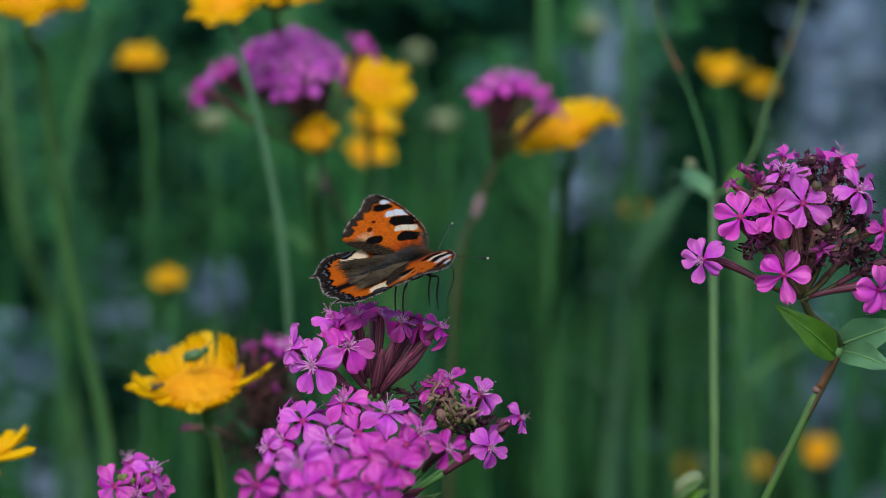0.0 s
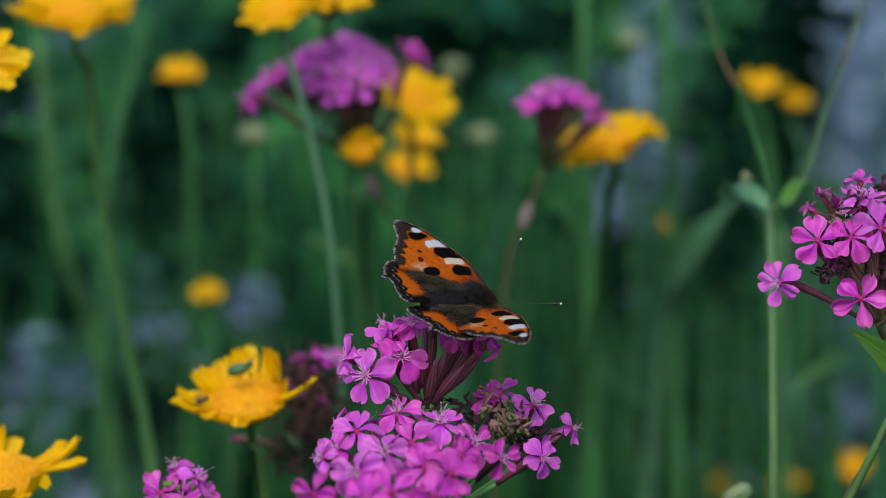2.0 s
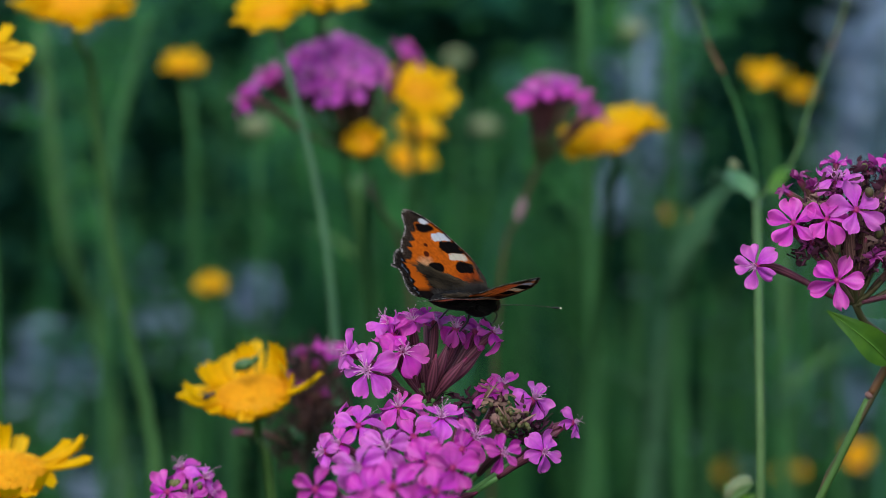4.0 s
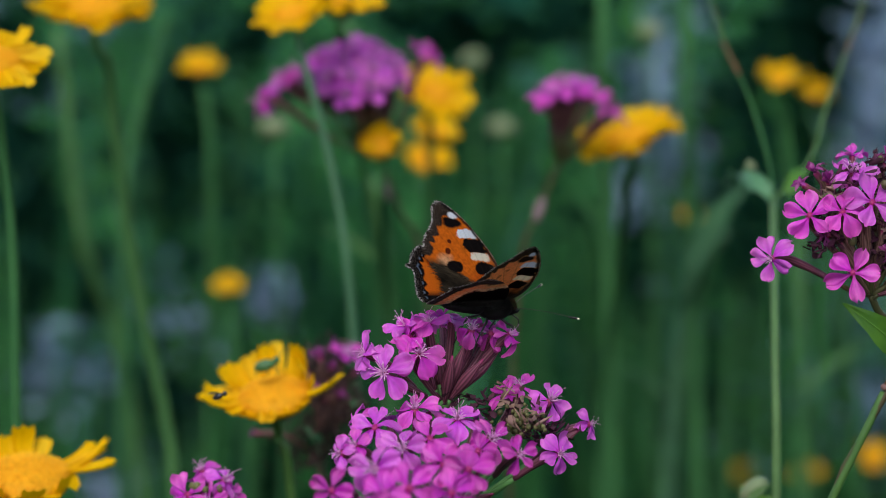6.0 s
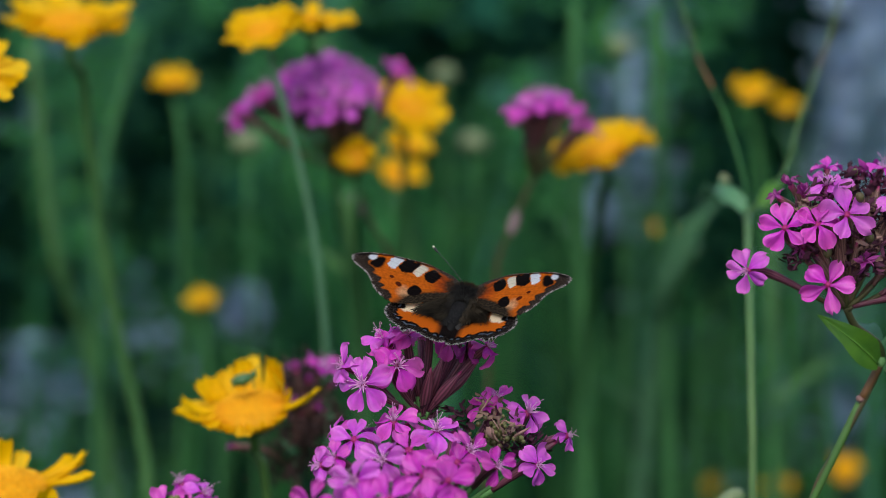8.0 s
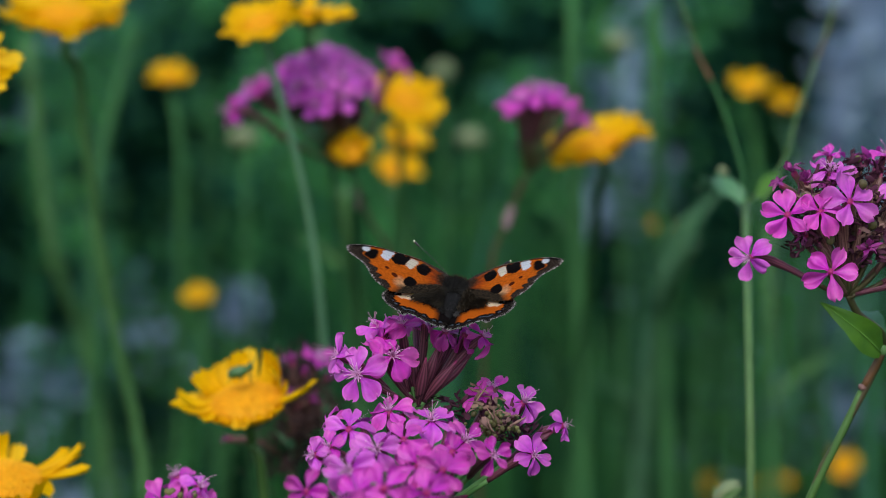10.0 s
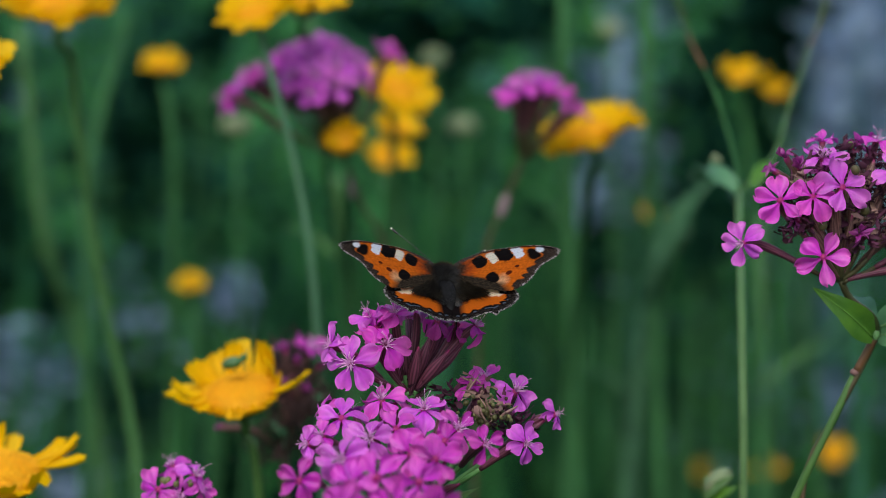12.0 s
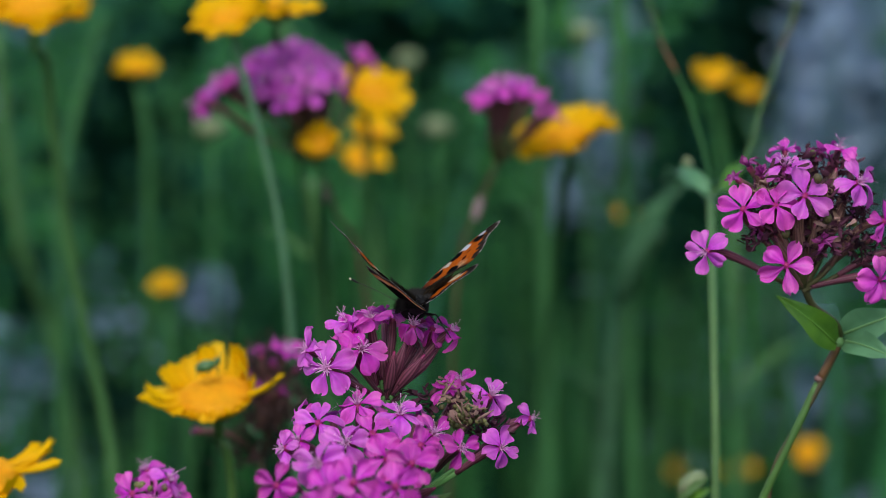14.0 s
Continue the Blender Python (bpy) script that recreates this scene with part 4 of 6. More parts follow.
# ---- yellow daisy with two small insects: each ray by its angle (0 to the right, 90 away), lift, length and width ----
front_daisy = daisy("golden-yellow daisy with uneven raised petals and orange disc", (-0.04654, 0.59014, 0.43109), (-0.10, -0.27, 0.94), 1.12,
                    stem=[(-0.04429, 0.59157, 0.41993), (-0.04297, 0.59310, 0.40949), (-0.04169, 0.59581, 0.38611)], material=M_STEM_LOW, radii=(0.0012, 0.0012, 0.0015), jitter=0.06, disc=1.2,
                    petals=[(357, 0.5, 1.22, 0.72), (24, 0.8, 0.4, 0.8), (40, 1.15, 0.72, 1.3), (56, 1.22, 0.92, 1.25), (72, 1.15, 0.80, 0.8), (92, 0.8, 0.35, 0.8), (106, 1.05, 0.9, 0.7), (119, 1.0, 0.82, 0.75), (112, 0.7, 0.4, 0.8),
                            (132, 0.75, 0.75, 1.1), (144, 0.62, 0.74, 1.0), (156, 0.42, 0.76, 1.0), (167, 0.3, 0.76, 0.9), (178, 0.14, 0.95, 0.5), (190, 0.0, 1.0, 0.5), (203, -0.05, 0.76, 0.8), (217, -0.1, 0.78, 0.6), (230, -0.15, 0.4, 0.9), (243, -0.3, 0.3, 0.9),
                            (256, -0.5, 0.25, 0.8), (268, -0.6, 0.22, 0.8), (284, -0.45, 0.36, 0.7), (300, -0.6, 0.2, 0.8), (320, -0.5, 0.2, 0.7), (342, 0.1, 0.25, 0.7)])
low_daisy = daisy("large golden-yellow daisy with spread notched petals", (-0.10277, 0.56800, 0.41656), (0.02, -0.22, 0.96), 1.36,
                  stem=[(-0.10219, 0.57164, 0.39965), (-0.10103, 0.57462, 0.37817)], material=M_STEM_LOW, jitter=0.05, disc=1.16,
                  petals=[(3, 0.20, 0.88, 0.45), (13, 0.28, 0.90, 0.45), (22, 0.34, 0.86, 0.42), (30, 0.36, 0.74, 0.45), (74, 0.7, 0.50, 0.5), (98, 0.6, 0.42, 0.8), (118, 0.6, 0.52, 0.7), (136, 0.4, 0.6, 0.9), (152, 0.3, 0.65, 0.8), (168, 0.2, 0.7, 0.8), (184, 0.15, 0.7, 0.8),
                          (200, 0.1, 0.65, 0.8), (218, 0.0, 0.5, 0.8), (238, -0.2, 0.35, 0.8), (258, -0.4, 0.3, 0.8), (280, -0.4, 0.25, 0.8), (302, -0.25, 0.28, 0.7), (318, -0.05, 0.36, 0.6), (346, 0.1, 0.25, 0.7)])

# ---- small catchfly beside it ----
low_pink = catchfly(
    "small cluster of pink catchfly flowers on short stalks", (-0.05833, 0.54393, 0.41150), (-0.05846, 0.54854, 0.38730),
    [
        ((-0.05907, 0.54182, 0.42505), (-0.35, -0.25, 0.85), 0.8, -0.1),
        ((-0.05352, 0.53563, 0.42420), (0.5, -0.4, 0.7), 0.85, -0.25),
        ((-0.06175, 0.53324, 0.42147), (-0.5, -0.75, 0.4), 0.95, 0.0),
        ((-0.05249, 0.53614, 0.42077), (0.6, -0.7, 0.2), 0.7, 0.0),
        ((-0.05646, 0.53204, 0.42024), (0.0, -0.9, 0.3), 0.9, 0.0),
    ], buds=[((-0.05870, 0.53648, 0.42298),), ((-0.05525, 0.53535, 0.42223),)])
capsules(low_pink, low_pink.location.copy(), (-0.05665, 0.53438, 0.42247), 7, 0.0014, 0.0009, 91, "pale opened seed capsules")

# ---- faded catchfly behind the daisy ----
faded = catchfly(
    "faded catchfly head, mostly brown with few pink flowers", (-0.03787, 0.63854, 0.40773), (-0.03642, 0.64818, 0.36388),
    [
        ((-0.03093, 0.63489, 0.43420), (0.3, -0.2, 0.9), 0.95, 0.2),
        ((-0.03729, 0.63098, 0.43432), (-0.1, -0.3, 0.9), 0.85, 0.2, False),
        ((-0.03771, 0.63889, 0.43241), (0.0, -0.1, 1), 0.6, 0.2, False),
        ((-0.03428, 0.62824, 0.43218), (0.1, -0.6, 0.7), 0.55, 0.0, False),
        ((-0.02809, 0.63628, 0.42918), (0.6, -0.3, 0.5), 0.55, 0.0, False),
        ((-0.04024, 0.63095, 0.42873), (-0.4, -0.5, 0.6), 0.55, 0.0, False),
        ((-0.03212, 0.62721, 0.42503), (0.4, -0.7, 0.4), 0.55, 0.0, False),
        ((-0.03779, 0.62537, 0.42687), (0.0, -0.8, 0.4), 0.55, 0.0, False),
        ((-0.05380, 0.62588, 0.41530), (-0.9, -0.3, 0.1), 0.5, 1.1, False),
    ], buds=[((-0.03516, 0.63083, 0.42800),), ((-0.03093, 0.63391, 0.42740),), ((-0.03980, 0.63652, 0.43062),), ((-0.02956, 0.63545, 0.42338),), ((-0.03589, 0.63011, 0.42297),)], tone=0.7, material=M_STEM_RED, length=0.017)
g3 = faded.location.copy()
for q, n, sp, sd in (((-0.03677, 0.63342, 0.42379), 60, 0.004, 101), ((-0.03394, 0.63629, 0.42918), 60, 0.0035, 102), ((-0.03992, 0.63671, 0.41714), 50, 0.004, 103), ((-0.02956, 0.63545, 0.42338), 30, 0.003, 104)):
    withered_tuft(faded, g3, q, n, sp, sd, M_WITHER_BROWN)
for q, n, sp, sd in (((-0.03501, 0.62824, 0.43218), 30, 0.003, 721), ((-0.03076, 0.62927, 0.42462), 34, 0.0034, 722), ((-0.03583, 0.62846, 0.41888), 30, 0.0034, 723), ((-0.02947, 0.63236, 0.41657), 24, 0.003, 724), ((-0.03974, 0.63523, 0.42863), 46, 0.0036, 725), ((-0.03463, 0.63428, 0.42212), 46, 0.0036, 726), ((-0.03828, 0.63326, 0.41489), 46, 0.0036, 727), ((-0.03360, 0.63242, 0.40910), 46, 0.0036, 728), ((-0.04267, 0.63754, 0.40946), 46, 0.0036, 729), ((-0.03560, 0.64045, 0.42988), 46, 0.0036, 730), ((-0.03191, 0.63835, 0.41529), 46, 0.0036, 731), ((-0.03928, 0.63712, 0.40654), 46, 0.0036, 732)):
    withered_tuft(faded, g3, q, n, sp, sd, M_WITHER_BROWN)
leaf(faded, g3, (-0.03862, 0.63833, 0.40627), (-0.04139, 0.62405, 0.41760), 0.004, material=M_LEAF_BLUE)


# ---- flower heads further back ----
def head(label, centre, root, ground, wide, high, n, seed, tone=0.25, extra=(), wither=0, stem_mid=(), material=M_STEM_RED, size=1.05):
    """A rounded catchfly head: flowers spread over a dome about its root."""
    r = random.Random(seed)
    c, ro = V(centre), V(root)
    fl = []
    for i in range(n):
        a = i * 2.39996 + r.uniform(-0.2, 0.2)
        q = math.sqrt((i + 0.5) / n)
        p = c + V((math.cos(a) * q * wide, math.sin(a) * q * wide * 0.7, high * (0.9 - q * q * 1.3)))
        d = (p - ro).normalized() + V((0, -0.25, 0.35))
        fl.append((p, d, size * r.uniform(0.85, 1.1), r.uniform(-0.1, 0.15), True, 0, r.choice((0, 1, 1))))
    for e in extra:
        fl.append(e)
    plant = catchfly(label, root, ground, fl, tone=tone, stem_mid=stem_mid, material=material, length=0.016, radii=(0.0006, 0.0006, 0.0008))
    for i in range(wither):
        q = c + V((r.uniform(-0.7, 0.7) * wide, r.uniform(-0.6, 0.1) * wide, -high * r.uniform(0.6, 1.4)))
        withered_tuft(plant, plant.location.copy(), q, 22, 0.0022, seed * 10 + i)
    return plant


back_left = head("broad magenta catchfly head, dark maroon below", (-0.03186, 0.74149, 0.50072), (-0.02425, 0.74743, 0.47180), (0.00064, 0.77635, 0.35662), 0.0140, 0.008, 20, 111,
                 extra=[((-0.05760, 0.73031, 0.49272), (-0.8, -0.4, 0.4), 1.1, 0, True, 0, 1), ((-0.05888, 0.72516, 0.49199), (-0.9, -0.2, 0.1), 0.9, 0), ((-0.05331, 0.73612, 0.49809), (-0.5, -0.4, 0.7), 0.95, 0, True, 0, 3), ((-0.05010, 0.73839, 0.49993), (-0.3, -0.3, 0.9), 0.9, 0, True, 0, 3), ((-0.01175, 0.74220, 0.50603), (0.3, -0.3, 0.9), 0.85, 0, True, 0, 3), ((-0.00840, 0.74172, 0.50272), (0.8, -0.3, 0.4), 0.7, 0.2, True, 0, 3), ((-0.03352, 0.71538, 0.49473), (-0.1, -0.9, 0.1), 1.0, 0, True, 0, 1), ((-0.03894, 0.72113, 0.49950), (-0.3, -0.8, 0.4), 1.05, 0, True, 0, 1), ((-0.03222, 0.71607, 0.49954), (0, -0.9, 0.35), 1.05, 0, True, 0, 1), ((-0.02646, 0.71771, 0.49699), (0.1, -0.9, 0.2), 1.05, 0, True, 0, 1), ((-0.02581, 0.71840, 0.50181), (0.1, -0.8, 0.5), 1.05, 0, True, 0, 1), ((-0.04257, 0.72898, 0.50487), (-0.4, -0.6, 0.6), 1.0, 0, True, 0, 1)],
                 wither=16, stem_mid=[(-0.01925, 0.75046, 0.45773), (-0.01247, 0.75346, 0.44349)])
back_right = head("small magenta catchfly head over dark maroon calyces", (0.03131, 0.74043, 0.49443), (0.02877, 0.74420, 0.47129), (0.01455, 0.75681, 0.36150), 0.0050, 0.0016, 4, 121,
                  extra=[((0.02307, 0.73018, 0.49324), (-0.5, -0.4, 0.75), 1.0, 0), ((0.02608, 0.72327, 0.49444), (-0.1, -0.5, 0.85), 1.05, 0), ((0.03107, 0.73553, 0.49548), (0, -0.2, 0.95), 1.0, 0), ((0.03534, 0.73766, 0.49632), (0.2, -0.2, 0.95), 0.95, 0, True, 0, 1), ((0.03878, 0.73323, 0.49366), (0.4, -0.3, 0.8), 0.9, 0), ((0.04241, 0.72961, 0.48964), (0.5, -0.4, 0.7), 0.9, 0, True, 0, 3), ((0.04601, 0.73134, 0.48767), (0.7, -0.3, 0.5), 0.75, 0)],
                  wither=12, stem_mid=[(0.02245, 0.74503, 0.45584), (0.01826, 0.74546, 0.44463)])
for pl, q, sd in ((back_left, (-0.02345, 0.74833, 0.46401), 131), (back_right, (0.02329, 0.74527, 0.45753), 132)):
    bm = bmesh.new()
    blob(bm, V(q) - pl.location, (0.0017, 0.0015, 0.0042), (-0.25 if pl is back_left else 0.3, 0, 1), rings=7, sides=9, rough=0.12)
    part("stem_node", bm, M_BRACT, pl, "pale pinkish bract on the stem")

top_daisies = [
    daisy("golden-yellow daisy seen from its side", (-0.04813, 0.69861, 0.51844), (-0.2, -0.42, 0.85), 0.70, 24, stem=[(-0.04514, 0.69699, 0.50722), (-0.03775, 0.69307, 0.47995), (-0.03302, 0.68938, 0.45424), (-0.03070, 0.69006, 0.42372), (-0.02945, 0.68865, 0.37855)], material=M_STEM_BLUE, radii=(0.0009, 0.001, 0.0011, 0.0012, 0.0013, 0.0014), jitter=0.1),
    daisy("golden-yellow daisy, flat and wide open", (-0.03524, 0.71395, 0.51996), (0.05, -0.12, 0.98), 0.78, 22, stem=[(-0.03508, 0.74774, 0.50906), (-0.03217, 0.83150, 0.45906), (-0.02756, 0.86454, 0.40763)], jitter=0.1),
]
daisy("broad golden-yellow daisy on a tall stem", (-0.10715, 0.72909, 0.51863), (0.02, -0.25, 0.96), 1.14, 30, stem=[(-0.10523, 0.73719, 0.50467), (-0.10490, 0.74956, 0.48522), (-0.10344, 0.76084, 0.45819), (-0.09980, 0.77540, 0.41883), (-0.09221, 0.78788, 0.36497)], lifts=lambda a: 0.0, radii=(0.0012, 0.0015, 0.0017, 0.0018, 0.0018, 0.0018), material=M_STEM_PALE, jitter=0.06)
daisy("golden-yellow daisy tipped to one side", (-0.11438, 0.60687, 0.51156), (0.1, -0.5, 0.82), 0.82, 22, stem=[(-0.11535, 0.61491, 0.49710), (-0.11374, 0.62047, 0.46536), (-0.11433, 0.62344, 0.41554)], lifts=lambda a: 0.0, ray_width=0.85, jitter=0.1)
daisy("golden-yellow daisy facing away behind the pink head", (-0.00794, 0.78529, 0.48956), (0.32, -0.58, 0.72), 0.78, 22, stem=[(-0.00925, 0.79319, 0.47417), (-0.01373, 0.81622, 0.42321), (-0.01243, 0.82786, 0.36335)], lifts=lambda a: 0.12, jitter=0.12)
daisy("small orange-yellow daisy, half closed", (-0.02422, 0.72819, 0.47850), (-0.1, -0.6, 0.75), 0.7, 13, stem=[(-0.02386, 0.73133, 0.46515), (-0.02438, 0.81519, 0.41582), (-0.02200, 0.82788, 0.36335)], lifts=lambda a: 0.9, ray_length=0.6)
daisy("small yellow daisy on a thin stem", (-0.00893, 0.83326, 0.47179), (0.2, -0.4, 0.9), 0.72, 13, stem=[(-0.00899, 0.84057, 0.45229), (-0.01174, 0.86281, 0.39589)], lifts=lambda a: 0.5, ray_length=0.8)
daisy("small dull yellow daisy on a thin stem", (-0.01258, 0.97141, 0.44888), (0.1, -0.5, 0.8), 0.75, 13, stem=[(-0.01097, 0.89873, 0.43515), (-0.01415, 0.90221, 0.38881)], lifts=lambda a: 0.5, ray_length=0.8)
daisy("golden-yellow daisy tilted away from its pink neighbour", (0.05032, 0.75329, 0.47874), (-0.26, -0.22, 0.94), 1.0, 34, stem=[(0.05209, 0.76665, 0.46625), (0.05228, 0.82594, 0.42168), (0.04962, 0.85705, 0.35672)], lifts=lambda a: 0.0, radii=(0.0011, 0.0015, 0.0017, 0.0018), material=M_STALK, jitter=0.04)
daisy("small orange-yellow daisy far back", (-0.10052, 0.97675, 0.48464), (0.0, -0.35, 0.93), 0.64, 15, stem=[(-0.09744, 0.97400, 0.46544), (-0.09800, 0.98440, 0.39689), (-0.10125, 0.99442, 0.32566)], lifts=lambda a: 0.3, radii=(0.0014, 0.0017, 0.002), ray_length=0.9)
daisy("small yellow daisy low in the grass", (-0.08995, 0.96461, 0.39998), (0.0, -0.45, 0.9), 0.52, 13, stem=[(-0.08753, 0.96149, 0.37816), (-0.08361, 0.97480, 0.33010)], lifts=lambda a: 0.5, radii=(0.0012, 0.0014, 0.0017), ray_length=0.75, disc=0.6)
daisy("small golden daisy far back", (0.11941, 0.92559, 0.48398), (0.0, -0.3, 0.95), 0.72, 15, stem=[(0.12306, 0.93205, 0.45855), (0.12655, 0.93443, 0.40469), (0.13116, 0.93268, 0.32192)], lifts=lambda a: 0.35, ray_length=0.8, radii=(0.0013, 0.0016, 0.002), disc=0.6)
daisy("small dull yellow daisy beside a brighter one", (0.16418, 1.14448, 0.46131), (0.1, -0.3, 0.95), 0.68, 13, stem=[(0.15481, 1.04980, 0.43487), (0.15294, 1.05249, 0.31244)], lifts=lambda a: 0.5, ray_length=0.7, disc=0.6)
for q, k, lb in (((0.12065, 1.28532, 0.38583), 0.5, "brownish yellow daisy deep in the grass"), ((0.17951, 1.51074, 0.19728), 0.75, "dull yellow daisy deep in the grass"), ((0.18262, 1.26636, 0.25444), 0.62, "small yellow daisy deep in the grass"), ((0.19875, 1.16968, 0.28506), 0.72, "small yellow daisy deep in the grass")):
    p = V(q)
    daisy(lb, q, (0.0, -0.5, 0.85), k, 13, stem=[(p.x + 0.004, p.y + 0.01, p.z * 0.6)], lifts=lambda a: 0.5, ray_length=0.8)

# ---- forked seed stalk ----
fork_base = V((0.07143, 0.56685, 0.41166))
gb = V((fork_base.x, fork_base.y + 0.01, 0))
bud_plant = thing("forked_stalk", gb, "tall forked green stalk with a pale bud and small leaves", "plant")
bm = bmesh.new()
tube(bm, [(0.08148, 0.65509, 0.47187), (0.07299, 0.58192, 0.44636), (0.07195, 0.56682, 0.41140), (gb.x, gb.y, -0.01)], [0.0009, 0.00105, 0.0011, 0.0013], sides=10, n=20, origin=gb)
part("stem", bm, M_STEM_FORK, bud_plant)
bm = bmesh.new()
tube(bm, [(0.08148, 0.65509, 0.47187), (0.08213, 0.66726, 0.47956), (0.07771, 0.68662, 0.49857), (0.07302, 0.69939, 0.51024), (0.06877, 0.71289, 0.52706)], [0.0005, 0.00045, 0.0004, 0.00034], sides=9, n=16, origin=gb)
part("branch", bm, M_STALK, bud_plant)
bm = bmesh.new()
tube(bm, [(0.08163, 0.65509, 0.47187), (0.09355, 0.67292, 0.48049), (0.10109, 0.69160, 0.49506), (0.10832, 0.70468, 0.50915), (0.11745, 0.72402, 0.52831)], [0.00045, 0.00042, 0.00037, 0.0003], sides=9, n=16, origin=gb)
part("branch", bm, M_STEM_FORK, bud_plant)
for pts in ([(0.07610, 0.68943, 0.50273), (0.07302, 0.69939, 0.51024), (0.07046, 0.70977, 0.52080), (0.06857, 0.71408, 0.52767)], [(0.10750, 0.70337, 0.50763), (0.11044, 0.70854, 0.51290), (0.11411, 0.71738, 0.52049), (0.11764, 0.72518, 0.52859)]):
    bm = bmesh.new()
    tube(bm, pts, [0.00045, 0.00052, 0.00046], sides=9, n=10, origin=gb)
    part("branch_tip", bm, M_RUST, bud_plant, "reddish brown branch tip")
leaf(bud_plant, gb, (0.08207, 0.65606, 0.47099), (0.07487, 0.66730, 0.47879), 0.0038, material=M_LEAF_BLUE)
leaf(bud_plant, gb, (0.10844, 0.92299, 0.44682), (0.09159, 0.99199, 0.38648), 0.008, material=M_LEAF_BLUE)
leaf(bud_plant, gb, (0.08330, 0.67131, 0.46914), (0.07543, 0.71564, 0.46896), 0.0042, material=M_LEAF_BLUE)
leaf(bud_plant, gb, (0.08403, 0.64651, 0.47439), (0.09136, 0.65742, 0.48017), 0.0045, up=(0, -0.4, 1), material=M_LEAF)
bm = bmesh.new()
blob(bm, V((0.07738, 0.67053, 0.47905)) - gb, (0.0013, 0.0013, 0.0018), (-0.5, -0.2, 0.8), rings=7, sides=10, rough=0.14)
part("bud", bm, M_PALEBUD, bud_plant, "pale brownish green bud")

low_bud = thing("flower_bud_stalk", V(((0.06824, 0.58150, 0.40807))) * 1.0, "pale green pointed bud with folded leaves", "plant")
gl = low_bud.location.copy()
low_bud.location.z = 0
gl.z = 0
bm = bmesh.new()
tube(bm, [(0.06824, 0.58165, 0.40914), (0.06875, 0.58192, 0.39687), (gl.x, gl.y, -0.01)], [0.001, 0.0012, 0.0014], sides=8, n=10, origin=gl)
part("stem", bm, M_STEM_PALE, low_bud)
bm = bmesh.new()
blob(bm, V((0.06851, 0.58192, 0.41101)) - gl, (0.0024, 0.0024, 0.0042), (0.75, 0, 0.6), rings=6, sides=9)
part("bud", bm, M_PALEBUD, low_bud)
leaf(low_bud, gl, (0.06527, 0.58132, 0.40674), (0.07271, 0.57921, 0.41331), 0.0022, material=M_STEM_FORK)
leaf(low_bud, gl, (0.06689, 0.58122, 0.40607), (0.07338, 0.57781, 0.41062), 0.0026, material=M_LEAF)
leaf(low_bud, gl, (0.06647, 0.58229, 0.40649), (0.06554, 0.58212, 0.41235), 0.003, material=M_STEM_FORK)

# ---- bare stalks and pale buds behind ----
for pts, rad, ma in (
    ([(-0.15894, 0.99920, 0.49928), (-0.15171, 1.00689, 0.41194), (-0.14189, 1.03056, 0.36576)], 0.0026, M_STEM_PALE),
    ([(-0.11621, 0.99973, 0.50375), (-0.12719, 0.97282, 0.45670), (-0.12812, 0.96008, 0.43823)], 0.0024, M_STALK),
    ([(-0.03173, 0.91075, 0.44820), (-0.02889, 0.91743, 0.42430), (-0.02665, 0.93300, 0.39195)], 0.0032, M_STEM_PALE),
    ([(0.09071, 1.00081, 0.51494), (0.09138, 0.99412, 0.46818), (0.09490, 1.00887, 0.43018)], 0.0026, M_STALK),
    ([(0.05455, 0.95065, 0.51676), (0.05498, 0.94611, 0.48504), (0.05753, 0.96055, 0.44476)], 0.0026, M_STALK),
    ([(0.13681, 0.98763, 0.42367), (0.13568, 0.98063, 0.37469), (0.13962, 0.99122, 0.30756)], 0.0026, M_STEM_PALE),
    ([(0.10532, 0.98707, 0.41921), (0.09719, 1.00432, 0.39839), (0.09308, 1.02931, 0.36115)], 0.003, M_STEM_BLUE),
    ([(-0.05689, 1.10132, 0.50877), (-0.01755, 1.11132, 0.43818), (-0.00498, 1.13237, 0.37370)], 0.0028, M_STEM_PALE),
    ([(0.17318, 1.08953, 0.43047), (0.17388, 1.10014, 0.36343), (0.18382, 1.11908, 0.28414)], 0.003, M_STALK),
):
    stalk(pts, rad, ma)
for q, k in (((0.01980, 1.09289, 0.45124), 0.006), ((-0.07348, 0.99341, 0.46034), 0.006), ((0.00849, 1.19722, 0.47417), 0.006), ((0.08462, 1.09869, 0.49289), 0.006)):
    p = V(q)
    pb = thing("pale_flower_head", (p.x, p.y, 0), "pale green unopened flower head far back", "flower", "pale flower heads")
    bm = bmesh.new()
    blob(bm, (0, 0, p.z), (k, k, k * 0.7), rings=7, sides=12, rough=0.08)
    part("head", bm, M_PALEBUD, pb)
    bm = bmesh.new()
    tube(bm, [(0, 0, p.z), (0.004, 0.004, p.z * 0.6), (0.006, 0.01, -0.01)], [0.0011, 0.0013, 0.0015], sides=7, n=10)
    part("stem", bm, M_STALK, pb)

